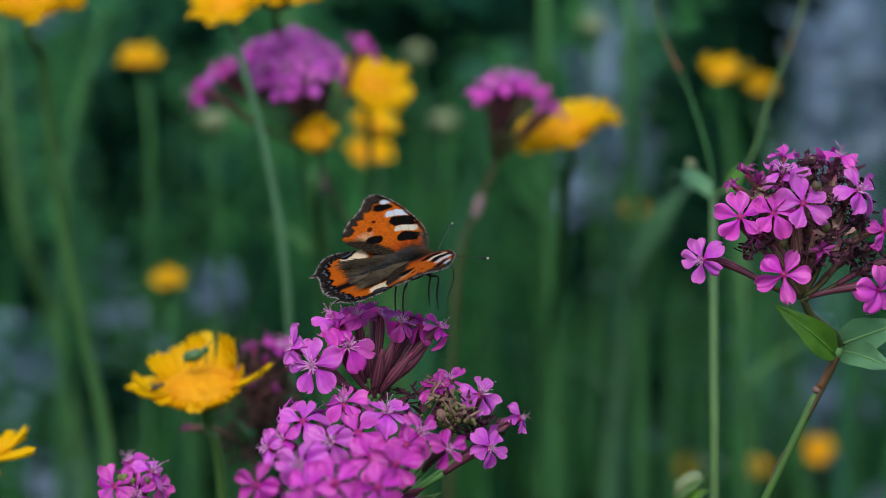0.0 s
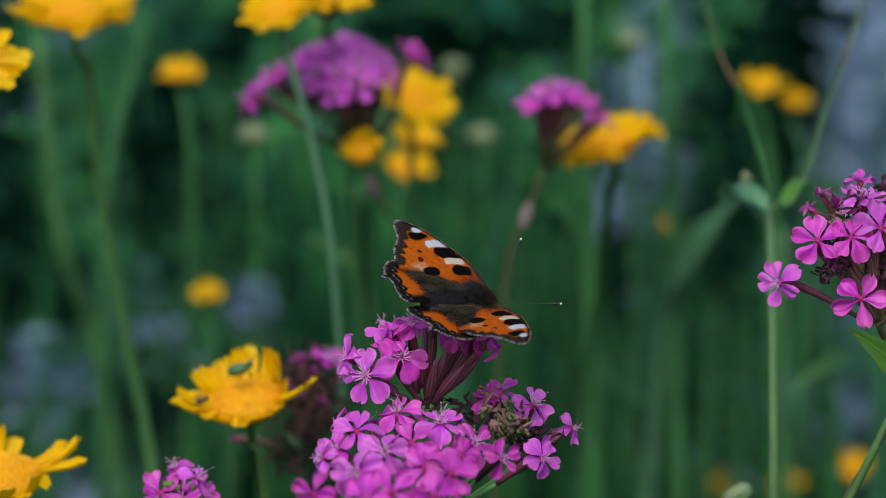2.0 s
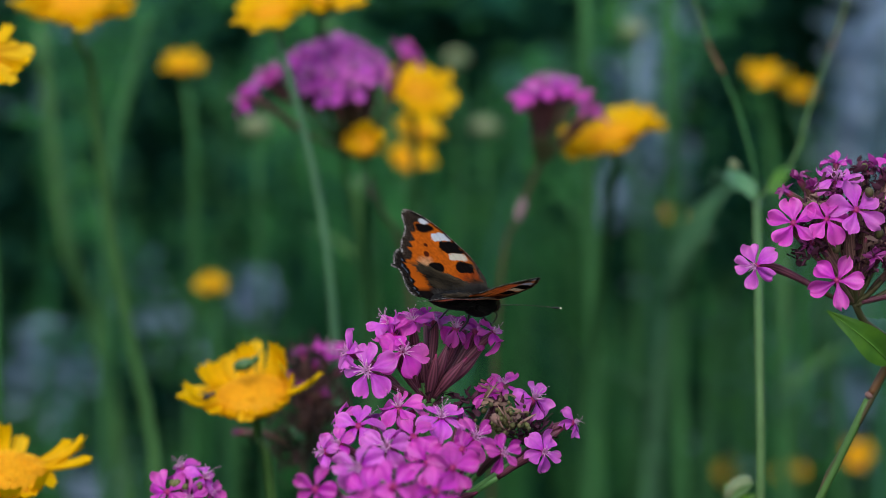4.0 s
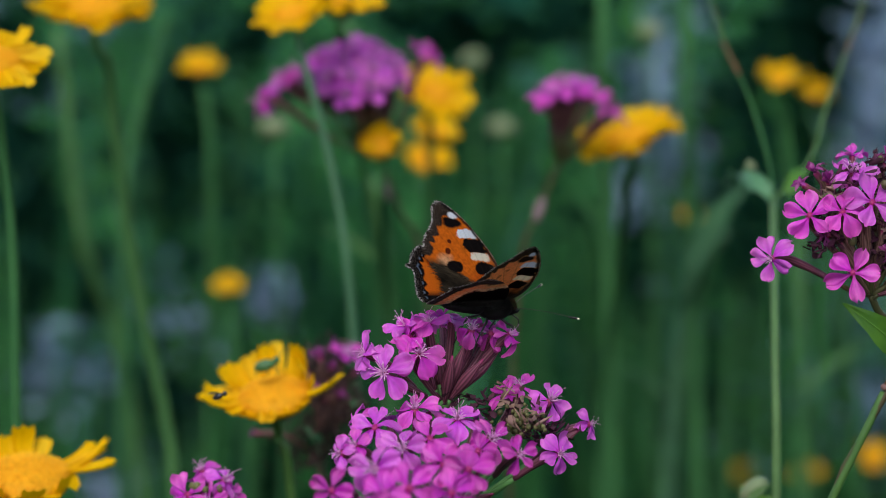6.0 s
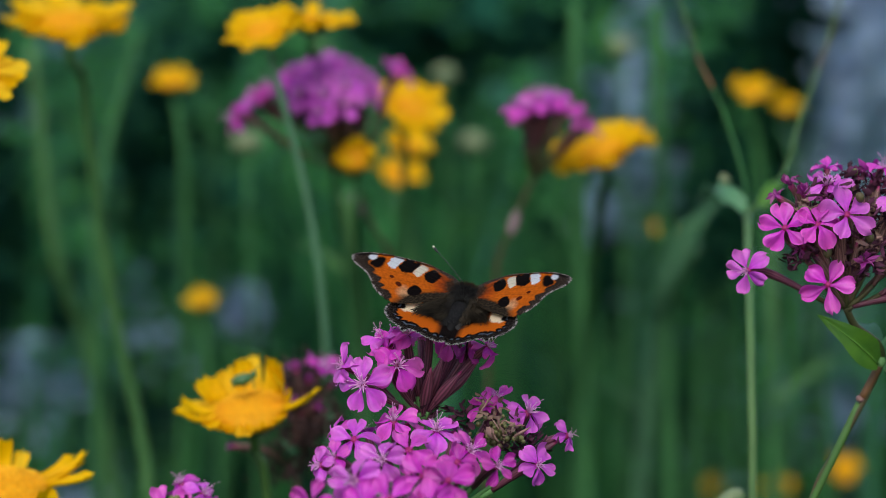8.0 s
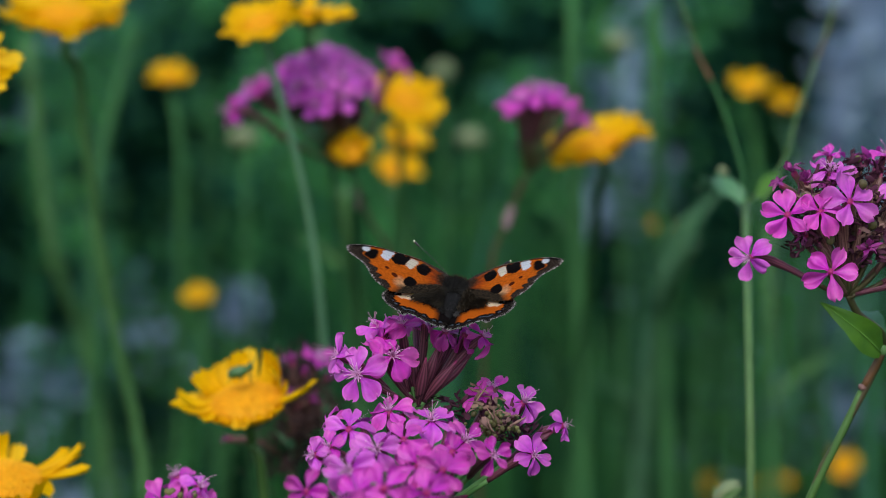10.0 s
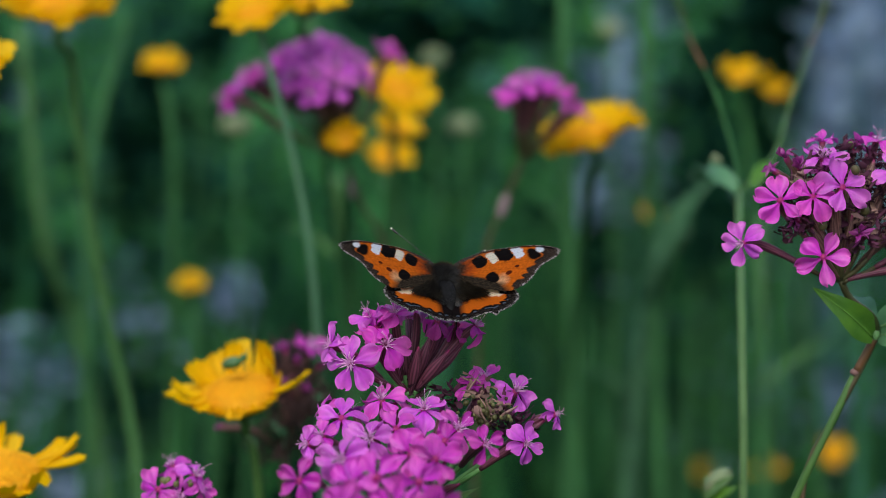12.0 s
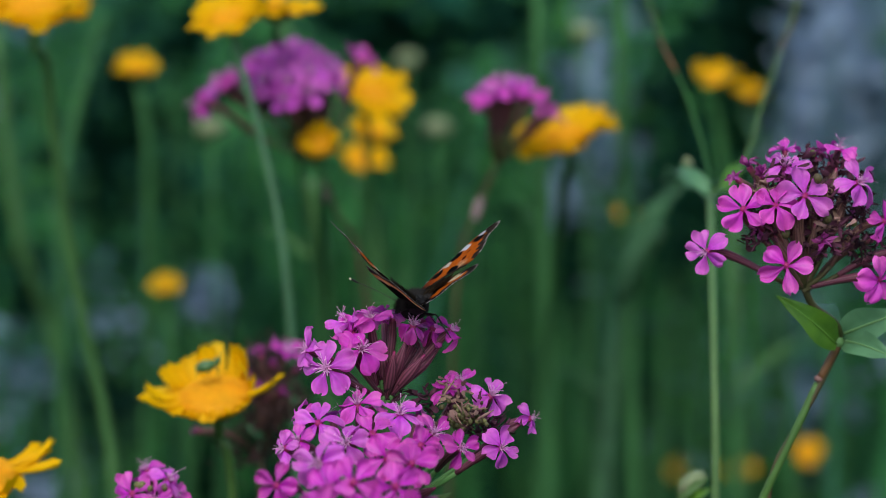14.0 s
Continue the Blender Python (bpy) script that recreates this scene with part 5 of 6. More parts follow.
# ---- blue-grey clumps in the distance ----
for q, sz, n, sd in (((0.33300, 1.89980, 0.44807), (0.017, 0.06), 230, 201), ((0.31394, 1.69395, 0.42113), (0.022, 0.05), 210, 206), ((0.29014, 1.78820, 0.37338), (0.02, 0.05), 70, 215), ((0.11625, 1.48887, 0.39638), (0.012, 0.030), 60, 202), ((-0.22233, 1.39335, 0.28759), (0.011, 0.013), 50, 203), ((-0.10118, 1.37828, 0.32563), (0.005, 0.006), 110, 204), ((-0.16334, 1.42572, 0.30301), (0.009, 0.014), 22, 205), ((0.26461, 1.56307, 0.21151), (0.022, 0.025), 34, 207), ((0.19466, 1.99974, 0.43812), (0.014, 0.05), 26, 209), ((0.28907, 1.67181, 0.26595), (0.02, 0.03), 34, 212), ((0.24964, 1.76708, 0.22509), (0.03, 0.03), 24, 213), ((0.16290, 1.68621, 0.36433), (0.012, 0.03), 22, 220), ((0.28203, 1.77847, 0.30525), (0.02, 0.04), 30, 221), ((-0.19092, 1.36379, 0.22275), (0.012, 0.010), 20, 217), ((0.20877, 1.66227, 0.19780), (0.02, 0.03), 20, 218), ((-0.31306, 1.79543, 0.41328), (0.02, 0.04), 20, 219), ((0.13149, 1.59449, 0.42876), (0.009, 0.035), 60, 241), ((0.25795, 1.49139, 0.41645), (0.010, 0.035), 190, 242)):
    sage(q, sz, n, sd, material=M_SAGE_PALE if sd in (201, 206, 242, 241) else M_SAGE)
# leafy clumps between the stalks, their dark colour in place of shade
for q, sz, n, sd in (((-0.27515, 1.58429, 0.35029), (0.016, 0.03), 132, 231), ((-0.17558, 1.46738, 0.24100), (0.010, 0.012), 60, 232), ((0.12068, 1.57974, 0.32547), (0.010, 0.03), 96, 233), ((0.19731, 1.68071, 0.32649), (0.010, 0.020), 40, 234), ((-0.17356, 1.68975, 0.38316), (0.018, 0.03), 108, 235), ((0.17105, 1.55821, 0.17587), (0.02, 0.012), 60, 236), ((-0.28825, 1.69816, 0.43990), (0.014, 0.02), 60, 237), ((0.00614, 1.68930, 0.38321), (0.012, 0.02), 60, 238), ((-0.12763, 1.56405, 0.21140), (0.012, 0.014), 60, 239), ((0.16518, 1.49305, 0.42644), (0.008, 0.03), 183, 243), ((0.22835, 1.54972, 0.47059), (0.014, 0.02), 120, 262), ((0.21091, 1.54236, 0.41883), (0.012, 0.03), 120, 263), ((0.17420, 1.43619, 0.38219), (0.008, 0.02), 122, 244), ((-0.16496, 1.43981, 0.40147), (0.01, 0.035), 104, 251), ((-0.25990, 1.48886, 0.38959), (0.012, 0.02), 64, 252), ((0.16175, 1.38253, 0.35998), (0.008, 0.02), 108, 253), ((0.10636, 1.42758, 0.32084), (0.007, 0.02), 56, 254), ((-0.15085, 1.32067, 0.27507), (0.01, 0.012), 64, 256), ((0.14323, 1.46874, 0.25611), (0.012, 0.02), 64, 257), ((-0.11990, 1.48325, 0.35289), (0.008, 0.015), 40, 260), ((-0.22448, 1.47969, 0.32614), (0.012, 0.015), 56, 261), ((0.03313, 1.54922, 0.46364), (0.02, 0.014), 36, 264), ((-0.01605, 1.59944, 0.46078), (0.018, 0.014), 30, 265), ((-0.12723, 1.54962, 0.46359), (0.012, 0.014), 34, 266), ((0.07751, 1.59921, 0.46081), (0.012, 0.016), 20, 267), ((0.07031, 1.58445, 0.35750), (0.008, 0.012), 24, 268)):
    sage(q, sz, n, sd, "leafy clump coloured dark as shade among the grass", M_GAP_SHADE, "dark leafy herbs")

# ---- insects on the daisy ----
gd = V((-0.04842, 0.58735, 0.43978))
bug = thing("green_bug", gd, "tiny bright green bug perched on a yellow petal", "insect")
bm = bmesh.new()
blob(bm, (0, 0, 0), (0.0016, 0.0015, 0.0027), (0.9, 0, 0.25), rings=7, sides=10)
part("body", bm, M_BUG, bug)
bm = bmesh.new()
blob(bm, (0.0028, 0, 0.0013), (0.0009, 0.0009, 0.001), rings=5, sides=8)
part("head", bm, M_BUG, bug)
for s in (-1, 1):
    bm = bmesh.new()
    tube(bm, [(0.003, 0.0004 * s, 0.0018), (0.0045, 0.001 * s, 0.004), (0.0052, 0.0015 * s, 0.0068)], [0.00012, 0.0001, 0.00006], sides=5, n=6)
    part("antenna", bm, M_BUG, bug)
    for k in (-0.0012, 0.0004, 0.0018):
        bm = bmesh.new()
        tube(bm, [(k, 0.0008 * s, 0), (k * 1.4, 0.0022 * s, 0.0006), (k * 1.8, 0.0026 * s, -0.0022)], [0.00022, 0.00016, 0.0001], sides=5, n=6)
        part("leg", bm, M_BUG, bug)
gf = V((-0.05717, 0.58433, 0.43268))
fly = thing("small_fly", gf, "tiny black fly resting on a yellow petal", "insect")
bm = bmesh.new()
blob(bm, (0, 0, 0), (0.0007, 0.0007, 0.0014), (0.9, -0.2, 0.4), rings=6, sides=8)
blob(bm, (0.0015, -0.0003, 0.0007), (0.0006, 0.0006, 0.0006), rings=5, sides=7)
part("body", bm, M_FLY, fly)
for s in (-1, 1):
    bm = bmesh.new()
    vs = [bm.verts.new(p) for p in ((0.0006, 0.0002 * s, 0.0007), (-0.0006, 0.0009 * s, 0.0009), (-0.0022, 0.0008 * s, 0.0006), (-0.0018, 0.0001 * s, 0.0008))]
    bm.faces.new(vs)
    part("wing", bm, M_FLY, fly)

# ---- butterfly ----
FORE = [(0, 1.5), (3.3, 2.8), (8.2, 1.6), (12.3, -0.9), (15.8, -4.1), (18.7, -7.5), (20.5, -10.4), (21.1, -11.9), (20.3, -13.2), (18.7, -13.9), (16.5, -14.1), (14.6, -14.8), (13, -15.8), (11.6, -16.5), (10, -16.7), (7.4, -16.6), (3.5, -13.0), (1.0, -7.6), (-0.3, -2.0)]
HIND = [(0, 0.2), (3, -1.2), (7.5, -4), (11.2, -8), (12.9, -11.2), (13.6, -13.7), (12.9, -16.3), (11.1, -18.1), (9.6, -19.0), (8.2, -20.8), (7.1, -19.4), (5.3, -19.7), (3.2, -20.2), (1.2, -20.6), (-0.4, -20.2), (-1.1, -18), (-1.2, -12), (-0.7, -5)]
FORE_EDGE, HIND_EDGE = FORE[6:15], HIND[4:15]


def edge_distance(p, line):
    best = np.full(len(p), 1e9)
    along = np.zeros(len(p))
    run = 0.0
    for a, b in zip(line, line[1:]):
        a, b = np.array(a, float), np.array(b, float)
        ab = b - a
        u = np.clip(((p - a) @ ab) / (ab @ ab), 0, 1)
        d = np.linalg.norm(p - (a + u[:, None] * ab), axis=1)
        near = d < best
        best = np.where(near, d, best)
        along = np.where(near, run + u * np.linalg.norm(ab), along)
        run += np.linalg.norm(ab)
    return best, along


def soft(x, w=0.25):
    return np.clip(0.5 - x / w, 0, 1)


def patch(p, c, h, power=2.6, turn=0.0):
    """Below zero inside a rounded patch, in millimetres or so; turn in degrees leans its far end towards the body."""
    k, w = math.cos(radians(turn)), math.sin(radians(turn))
    d = p - np.array(c)
    q = np.abs(np.stack([d[:, 0] * k - d[:, 1] * w, d[:, 0] * w + d[:, 1] * k], 1)) / np.array(h)
    return ((q ** power).sum(1) ** (1 / power) - 1) * min(h)


def lay(col, k, c):
    return col * (1 - k[:, None]) + np.array(c) * k[:, None]


ORANGE, DEEP, BLACK, BROWN, CREAM, WHITE, BLUE, TAN = (0.55, 0.125, 0.009), (0.44, 0.07, 0.008), (0.007, 0.005, 0.005), (0.03, 0.02, 0.015), (0.78, 0.66, 0.4), (0.66, 0.68, 0.72), (0.13, 0.165, 0.23), (0.95, 0.50, 0.19)


def ragged(p, seed, amount):
    return np.array([noise.noise((x * 0.9 + seed, y * 0.9, seed * 2.0)) + 0.5 * noise.noise((x * 2.6, y * 2.6 + seed, 1.0)) for x, y in p]) * amount


def speckle(p, seed, fx, fy):
    """Fine scales and hairs, 0 to 1."""
    return np.clip(np.array([0.5 + 1.1 * noise.noise((x * fx + seed, y * fy, seed)) for x, y in p]), 0, 1)


def fringe(col, p, d, run, seed):
    """Dark border broken by pale scales, paler at the very rim."""
    sp = speckle(p, seed, 3.3, 3.3)
    wave = 0.5 + 0.5 * np.sin(run * 2.75)
    col = lay(col, (sp > 0.62) * (d < 2.2) * (d > 0.5) * 0.3, (0.12, 0.09, 0.07))
    col = lay(col, soft(np.abs(d - 0.75) - 0.16, 0.3) * (sp > 0.55) * (0.05 + 0.4 * wave), (0.28, 0.24, 0.21))
    col = lay(col, ((sp + 0.25 * wave) > 0.6) * (d < 0.42) * 0.8, (0.55, 0.51, 0.48))
    return col


def fore_colours(p, under):
    j = ragged(p, 3.0, 0.30)
    d, run = edge_distance(p, FORE_EDGE)
    root = np.linalg.norm(p, axis=1)
    col = np.tile(np.array(TAN if under else ORANGE), (len(p), 1))
    col = lay(col, soft(root - 6.4 + j * 2, 3.0), DEEP if not under else (0.4, 0.15, 0.04))
    col = lay(col, soft(patch(p, (6.8, -11.6), (1.6, 1.6)) + j, 1.6) * 0.4, CREAM)
    col = col * (0.86 + 0.28 * speckle(p, 21.0, 1.6, 1.6))[:, None]
    # smoky base along the hind edge
    hind = (p[:, 1] * 0.83 + p[:, 0] * 1.32)
    hairs = speckle(p, 11.0, 4.5, 1.6)[:, None]
    mottle = np.array((0.012, 0.009, 0.007)) * (1 - hairs) + np.array((0.075, 0.053, 0.032)) * hairs ** 1.5
    k = np.maximum(soft(hind + 0.6 + j * 2.5, 2.2) * soft(p[:, 0] - 6.8 + j, 1.5), soft(root - 4.2 + j * 2.5, 2.4) * 0.95)[:, None]
    col = col * (1 - k) + mottle * k * (0.7 if under else 1.0)
    for c, h, shade in (((14.0, -5.6), (1.1, 2.6), WHITE), ((9.1, -2.7), (0.95, 2.4), CREAM if not under else (0.9, 0.82, 0.6)), ((11.5, -3.9), (1.6, 3.0), BLACK), ((6.5, -1.9), (1.45, 2.4), BLACK)):
        if shade is CREAM and not under:
            shade = (0.68, 0.63, 0.52)
        col = lay(col, soft(patch(p, c, h, 3.6, 4.0) + j * 1.1, 0.2), shade)
    strong = 0.45 if under else 1.0
    for c, h, shade in (((6.1, -9.3), (1.3, 1.9), BLACK), ((11.6, -10.3), (0.45, 0.5), (0.09, 0.016, 0.006)), ((9.4, -10.9), (0.65, 0.65), (0.09, 0.016, 0.006))):
        col = lay(col, soft(patch(p, c, h, 2.4) + j * 0.5) * strong, shade)
    # dark border, broader at the tip
    wide = 2.2 + 0.35 * np.sin(run * 2.75) + 1.7 * np.clip((p[:, 0] - 15) / 5, 0, 1)
    col = lay(col, soft(d - wide + j * 1.6, 0.5), BROWN if not under else (0.075, 0.05, 0.032))
    col = lay(col, soft(patch(p, (16.2, -9.3), (1.2, 2.2)) + j, 0.5), BLACK if not under else BROWN)
    col = lay(col, soft(patch(p, (17.9, -8.7), (0.75, 1.2)) + j * 0.5, 0.35), WHITE)
    col = fringe(col, p, d, run, 5.0)
    # leading edge
    c2, run2 = edge_distance(p, FORE[:7])
    col = lay(col, soft(c2 - 0.9 + j * 0.6, 0.35) * 0.9, BLACK)
    col = lay(col, (speckle(p, 31.0, 4.0, 4.0) > 0.5) * (c2 < 0.3) * 0.6, (0.5, 0.45, 0.38))
    dust = soft(c2 - 1.5 + j * 1.5, 1.2) * soft(root - 8.5 + j * 2, 3.0) * 0.9
    grain = speckle(p, 41.0, 5.0, 5.0)[:, None]
    col = col * (1 - dust[:, None]) + (np.array((0.010, 0.008, 0.007)) * (1 - grain) + np.array((0.16, 0.14, 0.11)) * grain ** 2) * dust[:, None]
    # veins
    for a in (-0.25, -0.42, -0.6, -0.78, -0.95):
        v = np.abs(np.arctan2(p[:, 1], p[:, 0]) - a) * root
        col = lay(col, soft(v - 0.07, 0.1) * (0.28 if not under else 0.4) * (root > 5), BROWN)
    return col


def hind_colours(p, under):
    j = ragged(p, 8.0, 0.35)
    d, run = edge_distance(p, HIND_EDGE)
    root = np.linalg.norm(p - np.array((0, -1)), axis=1)
    if under:
        col = np.tile(np.array((0.005, 0.004, 0.004)), (len(p), 1))
        col = lay(col, soft(d - 5.9 + j * 2.2, 0.7), (0.98, 0.74, 0.42))
        col = lay(col, soft(d - 4.6 + j * 2.4, 0.9) * 0.75, (0.98, 0.52, 0.17))
        col = col * (0.8 + 0.4 * speckle(p, 24.0, 2.2, 2.2))[:, None]
        col = lay(col, soft(d - 2.6 + j * 1.6, 0.7), (0.07, 0.05, 0.035))
        col = lay(col, soft(np.abs(d - 1.5) - 0.3 + j * 0.5, 0.3) * 0.35, (0.1, 0.12, 0.16))
    else:
        col = np.tile(np.array(BLACK) * 1.4, (len(p), 1))
        hairs = speckle(p, 14.0, 5.0, 1.3)[:, None]
        k = (soft(root - 8.5 + j * 2, 3.5) * 0.95)[:, None]
        col = col * (1 - k) + (np.array((0.012, 0.009, 0.007)) * (1 - hairs) + np.array((0.075, 0.053, 0.032)) * hairs ** 1.5) * k
        col = lay(col, soft(d - 7.0 + j * 2.4, 1.1) * soft(-p[:, 0] + 1.6, 1.4), ORANGE)
        col = lay(col, soft(patch(p, (9.3, -10.0), (2.5, 2.8)) + j * 1.2, 0.5), (0.82, 0.72, 0.52))
        col = lay(col, soft(d - 2.8 - 0.4 * np.cos(run * 2.7) + j * 0.8, 0.4), BLACK)
        # blue crescents along the border
        cres = soft(np.abs(d - 1.8 - 0.35 * np.cos(run * 2.7)) - 0.17 + j * 0.3, 0.25) * (np.cos(run * 2.7) > 0.55)
        col = lay(col, cres * 0.8, BLUE)
        # grey inner edge
        col = lay(col, soft(p[:, 0] - 0.8 + j, 1.6) * soft(-(p[:, 1] + 11.5), 3.0) * 0.8, (0.20, 0.19, 0.18))
        hair = 0.5 + 0.5 * np.sin(np.arctan2(p[:, 0] + 2.0, -p[:, 1] + 1.0) * 60 + j * 8)
        col = lay(col, soft(root - 10, 3.0) * soft(-(d - 7.2), 0.8) * hair * 0.3, (0.15, 0.11, 0.07))
    col = fringe(col, p, d, run, 9.0)
    return col


def wing_mesh(name, outline, sign, colours, centre, camber, seed):
    """Two thin skins with a scalloped rim; x outward, y forward, in metres."""
    n_rim, n_ring = 300, 60
    rim = curve_points([(x, y, 0) for x, y in outline + [outline[0]]], n_rim)[:-1]
    cx, cy = centre
    rim2 = []
    r = random.Random(seed)
    for i, p in enumerate(rim):
        outer = max(0.0, min(1.0, (-p.y - 8) / 4))
        k = 1 + outer * (0.014 * math.sin(i * 0.8) + r.uniform(-0.018, 0.014)) + (1 - outer) * r.uniform(-0.006, 0.006)
        rim2.append((cx + (p.x - cx) * k, cy + (p.y - cy) * k))
    rim2 = np.array(rim2)
    n = len(rim2)
    ks = np.linspace(0, 1, n_ring + 1)[1:]
    flat = np.concatenate([np.array([[cx, cy]])] + [np.array([cx, cy]) + k * (rim2 - np.array([cx, cy])) for k in ks])
    bow = camber * (1 - ((flat[:, 0] - 8) / 14) ** 2) + 0.25 * np.sin(np.arctan2(flat[:, 1], flat[:, 0] + 0.1) * 14) * np.clip(np.linalg.norm(flat, axis=1) / 20, 0, 1) * 0.5
    if outline is FORE:
        # the hind part droops away from the stiff leading edge
        bow = bow - 0.16 * np.clip(-0.491 * flat[:, 0] - 0.871 * flat[:, 1] + 1.0, 0, 20) * np.clip(flat[:, 0] / 6, 0, 1)
    else:
        bow = bow - 0.03 * np.clip(-flat[:, 1] - 4, 0, 20)
    half = np.concatenate([[0.06]] + [np.full(n, 0.06 if i < n_ring - 1 else 0.0) for i in range(n_ring)])
    top = np.stack([flat[:, 0] * sign, flat[:, 1], bow + half], 1) * 0.001
    bot = np.stack([flat[:, 0] * sign, flat[:, 1], bow - half], 1) * 0.001
    faces = []
    m = len(flat)
    for base, flip in ((0, False), (m, True)):
        for i in range(n):
            a, b = base + 1 + i, base + 1 + (i + 1) % n
            f = (base, a, b)
            faces.append(f[::-1] if flip == (sign > 0) else f)
        for k in range(n_ring - 1):
            o = base + 1 + k * n
            for i in range(n):
                f = (o + i, o + n + i, o + n + (i + 1) % n, o + (i + 1) % n)
                faces.append(f[::-1] if flip == (sign > 0) else f)
    me = bpy.data.meshes.new(name)
    me.from_pydata([tuple(v) for v in np.concatenate([top, bot])], [], faces)
    me.materials.append(M_WING if outline is FORE else M_WING_HIND)
    me.polygons.foreach_set("use_smooth", [True] * len(me.polygons))
    paint(me, np.concatenate([colours(flat, False), colours(flat, True)]))
    return me


def build_butterfly():
    b = thing("butterfly", (0, 0.516, 0.468), "orange and black butterfly with white-patched wings on a pink flower", "butterfly")
    wings = {}
    for side, sign in (("left", -1), ("right", 1)):
        hw = part("hind_wing", wing_mesh("hind_wing", HIND, sign, hind_colours, (5.5, -11.5), 0.3, 5), M_WING_HIND, b, "orange hind wing with dark base and blue-spotted black border")
        fw = part("fore_wing", wing_mesh("fore_wing", FORE, sign, fore_colours, (9.5, -7.5), 0.5, 6), M_WING, b, "orange fore wing with black and white patches")
        wings[side] = (fw, hw)
        # long hairs that lie on the base of the hind wing
        hr = random.Random(23)
        bm = bmesh.new()
        for i in range(1100):
            u = hr.uniform(0, 1)
            p = V((sign * hr.uniform(0.6, 2.2 + 5.0 * u), -1.0 - 11.0 * u, 0.35 + hr.uniform(0, 0.6))) * 0.001
            d = V((sign * hr.uniform(0.05, 0.75), -1.0, hr.uniform(-0.02, 0.22))).normalized()
            ln = hr.uniform(1.6, 4.2) * 0.001
            e = d.cross(V((hr.uniform(-1, 1), 0.2, 1))).normalized() * 0.00004
            k = V((0, 0, 0.0002))
            v = [bm.verts.new(q) for q in (p - e, p + e, p + d * ln * 0.6 + e * 0.7 + k, p + d * ln)]
            bm.faces.new(v)
        tagged(part("wing_hair", bm, M_HAIR, hw, "long tan hairs on the wing base"), kind="stuff")
    mm = 0.001
    low = -1.0
    # body, hung a little under the wing roots
    bm = bmesh.new()
    tube(bm, [(0, -14.2 * mm, (low + 0.9) * mm), (0, -10 * mm, (low + 1.1) * mm), (0, -6 * mm, (low + 1.1) * mm), (0, -2.5 * mm, (low + 0.9) * mm)], [0.0004, 0.0013, 0.0018, 0.0020, 0.0021, 0.0021, 0.0016], sides=14, n=28, ribs=0, rough=0.03)
    part("abdomen", bm, M_BODY, b, "dark slender abdomen")
    bm = bmesh.new()
    blob(bm, (0, 0.6 * mm, (low + 0.7) * mm), (3.2 * mm, 2.9 * mm, 4.4 * mm), (0, 1, 0.05), rings=10, sides=14)
    part("thorax", bm, M_BODY, b)
    bm = bmesh.new()
    blob(bm, (0, 5.0 * mm, (low + 0.1) * mm), (1.35 * mm, 1.2 * mm, 1.3 * mm), (0, 1, 0), rings=8, sides=12)
    for s in (-1, 1):
        blob(bm, (1.0 * s * mm, 5.4 * mm, (low + 0.25) * mm), (0.62 * mm, 0.7 * mm, 0.75 * mm), (s, 0.4, 0.1), rings=6, sides=10)
        tube(bm, [(0.3 * s * mm, 5.9 * mm, (low - 0.4) * mm), (0.35 * s * mm, 6.9 * mm, (low - 0.1) * mm), (0.3 * s * mm, 7.7 * mm, (low + 0.4) * mm)], [0.0003, 0.00035, 0.0001], sides=6, n=5)
    part("head", bm, M_BODY, b, "dark hairy head with eyes and feelers")
    # fur on the head, the thorax and the sides of the abdomen
    r = random.Random(17)
    bm, collar = bmesh.new(), bmesh.new()
    for i in range(12000):
        y = r.uniform(-12.5, 6.0)
        a = r.uniform(-1.45, 1.45)
        if abs(a) < 0.8 and y < -3.5 and r.random() < 0.93:
            continue
        rad = 3.0 * math.sqrt(max(0.10, 1 - ((y - 0.6) / 5.2) ** 2)) if y > -2.5 else 2.0 - max(0.0, -8.0 - y) * 0.2
        p = V((math.sin(a) * rad * (1.2 if y > -2.5 else 1.05), y, math.cos(a) * rad * 0.97 + (0.7 if y > -2.5 else 1.0) + low)) * mm
        d = V((math.sin(a) * 0.8 + r.uniform(-0.35, 0.35), -0.8 + r.uniform(-0.5, 0.6), math.cos(a) * 0.8 + r.uniform(-0.1, 0.2))).normalized()
        ln = r.uniform(0.7, 2.0) * mm * (1.25 if y < -2 else 1.0)
        e = d.cross(V((r.uniform(-1, 1), r.uniform(-1, 1), 1))).normalized() * 0.000034
        coat = collar if y > 2.6 + r.uniform(-0.5, 0.5) else bm
        coat.faces.new([coat.verts.new(q) for q in (p - e, p + e, p + d * ln)])
    fur = part("fur", bm, M_FUR, b, "fine grey-brown body hair")
    tagged(fur, kind="stuff")
    tagged(part("collar_fur", collar, M_COLLAR, b, "warm brown hair behind the head"), kind="stuff")
    feelers = {}
    for side, s in (("left", -1), ("right", 1)):
        # built along y from its root, and turned when keyed
        bm = bmesh.new()
        tube(bm, [(0, 0, 0), (0, 6.5 * mm, 0.35 * mm), (0, 13.6 * mm, 0)], [0.00009, 0.00007, 0.00007, 0.00008], sides=6, n=14)
        an = part("antenna", bm, M_LEG, b, "thin dark banded antenna with a pale club")
        for k in range(9):
            bm = bmesh.new()
            y = 2.0 + k * 1.15
            blob(bm, (0, y * mm, (0.35 - 0.0075 * (y - 6.5) ** 2) * mm), (0.085 * mm, 0.085 * mm, 0.17 * mm), (0, 1, 0), rings=4, sides=6)
            part("band", bm, M_BAND, an, "pale ring")
        bm = bmesh.new()
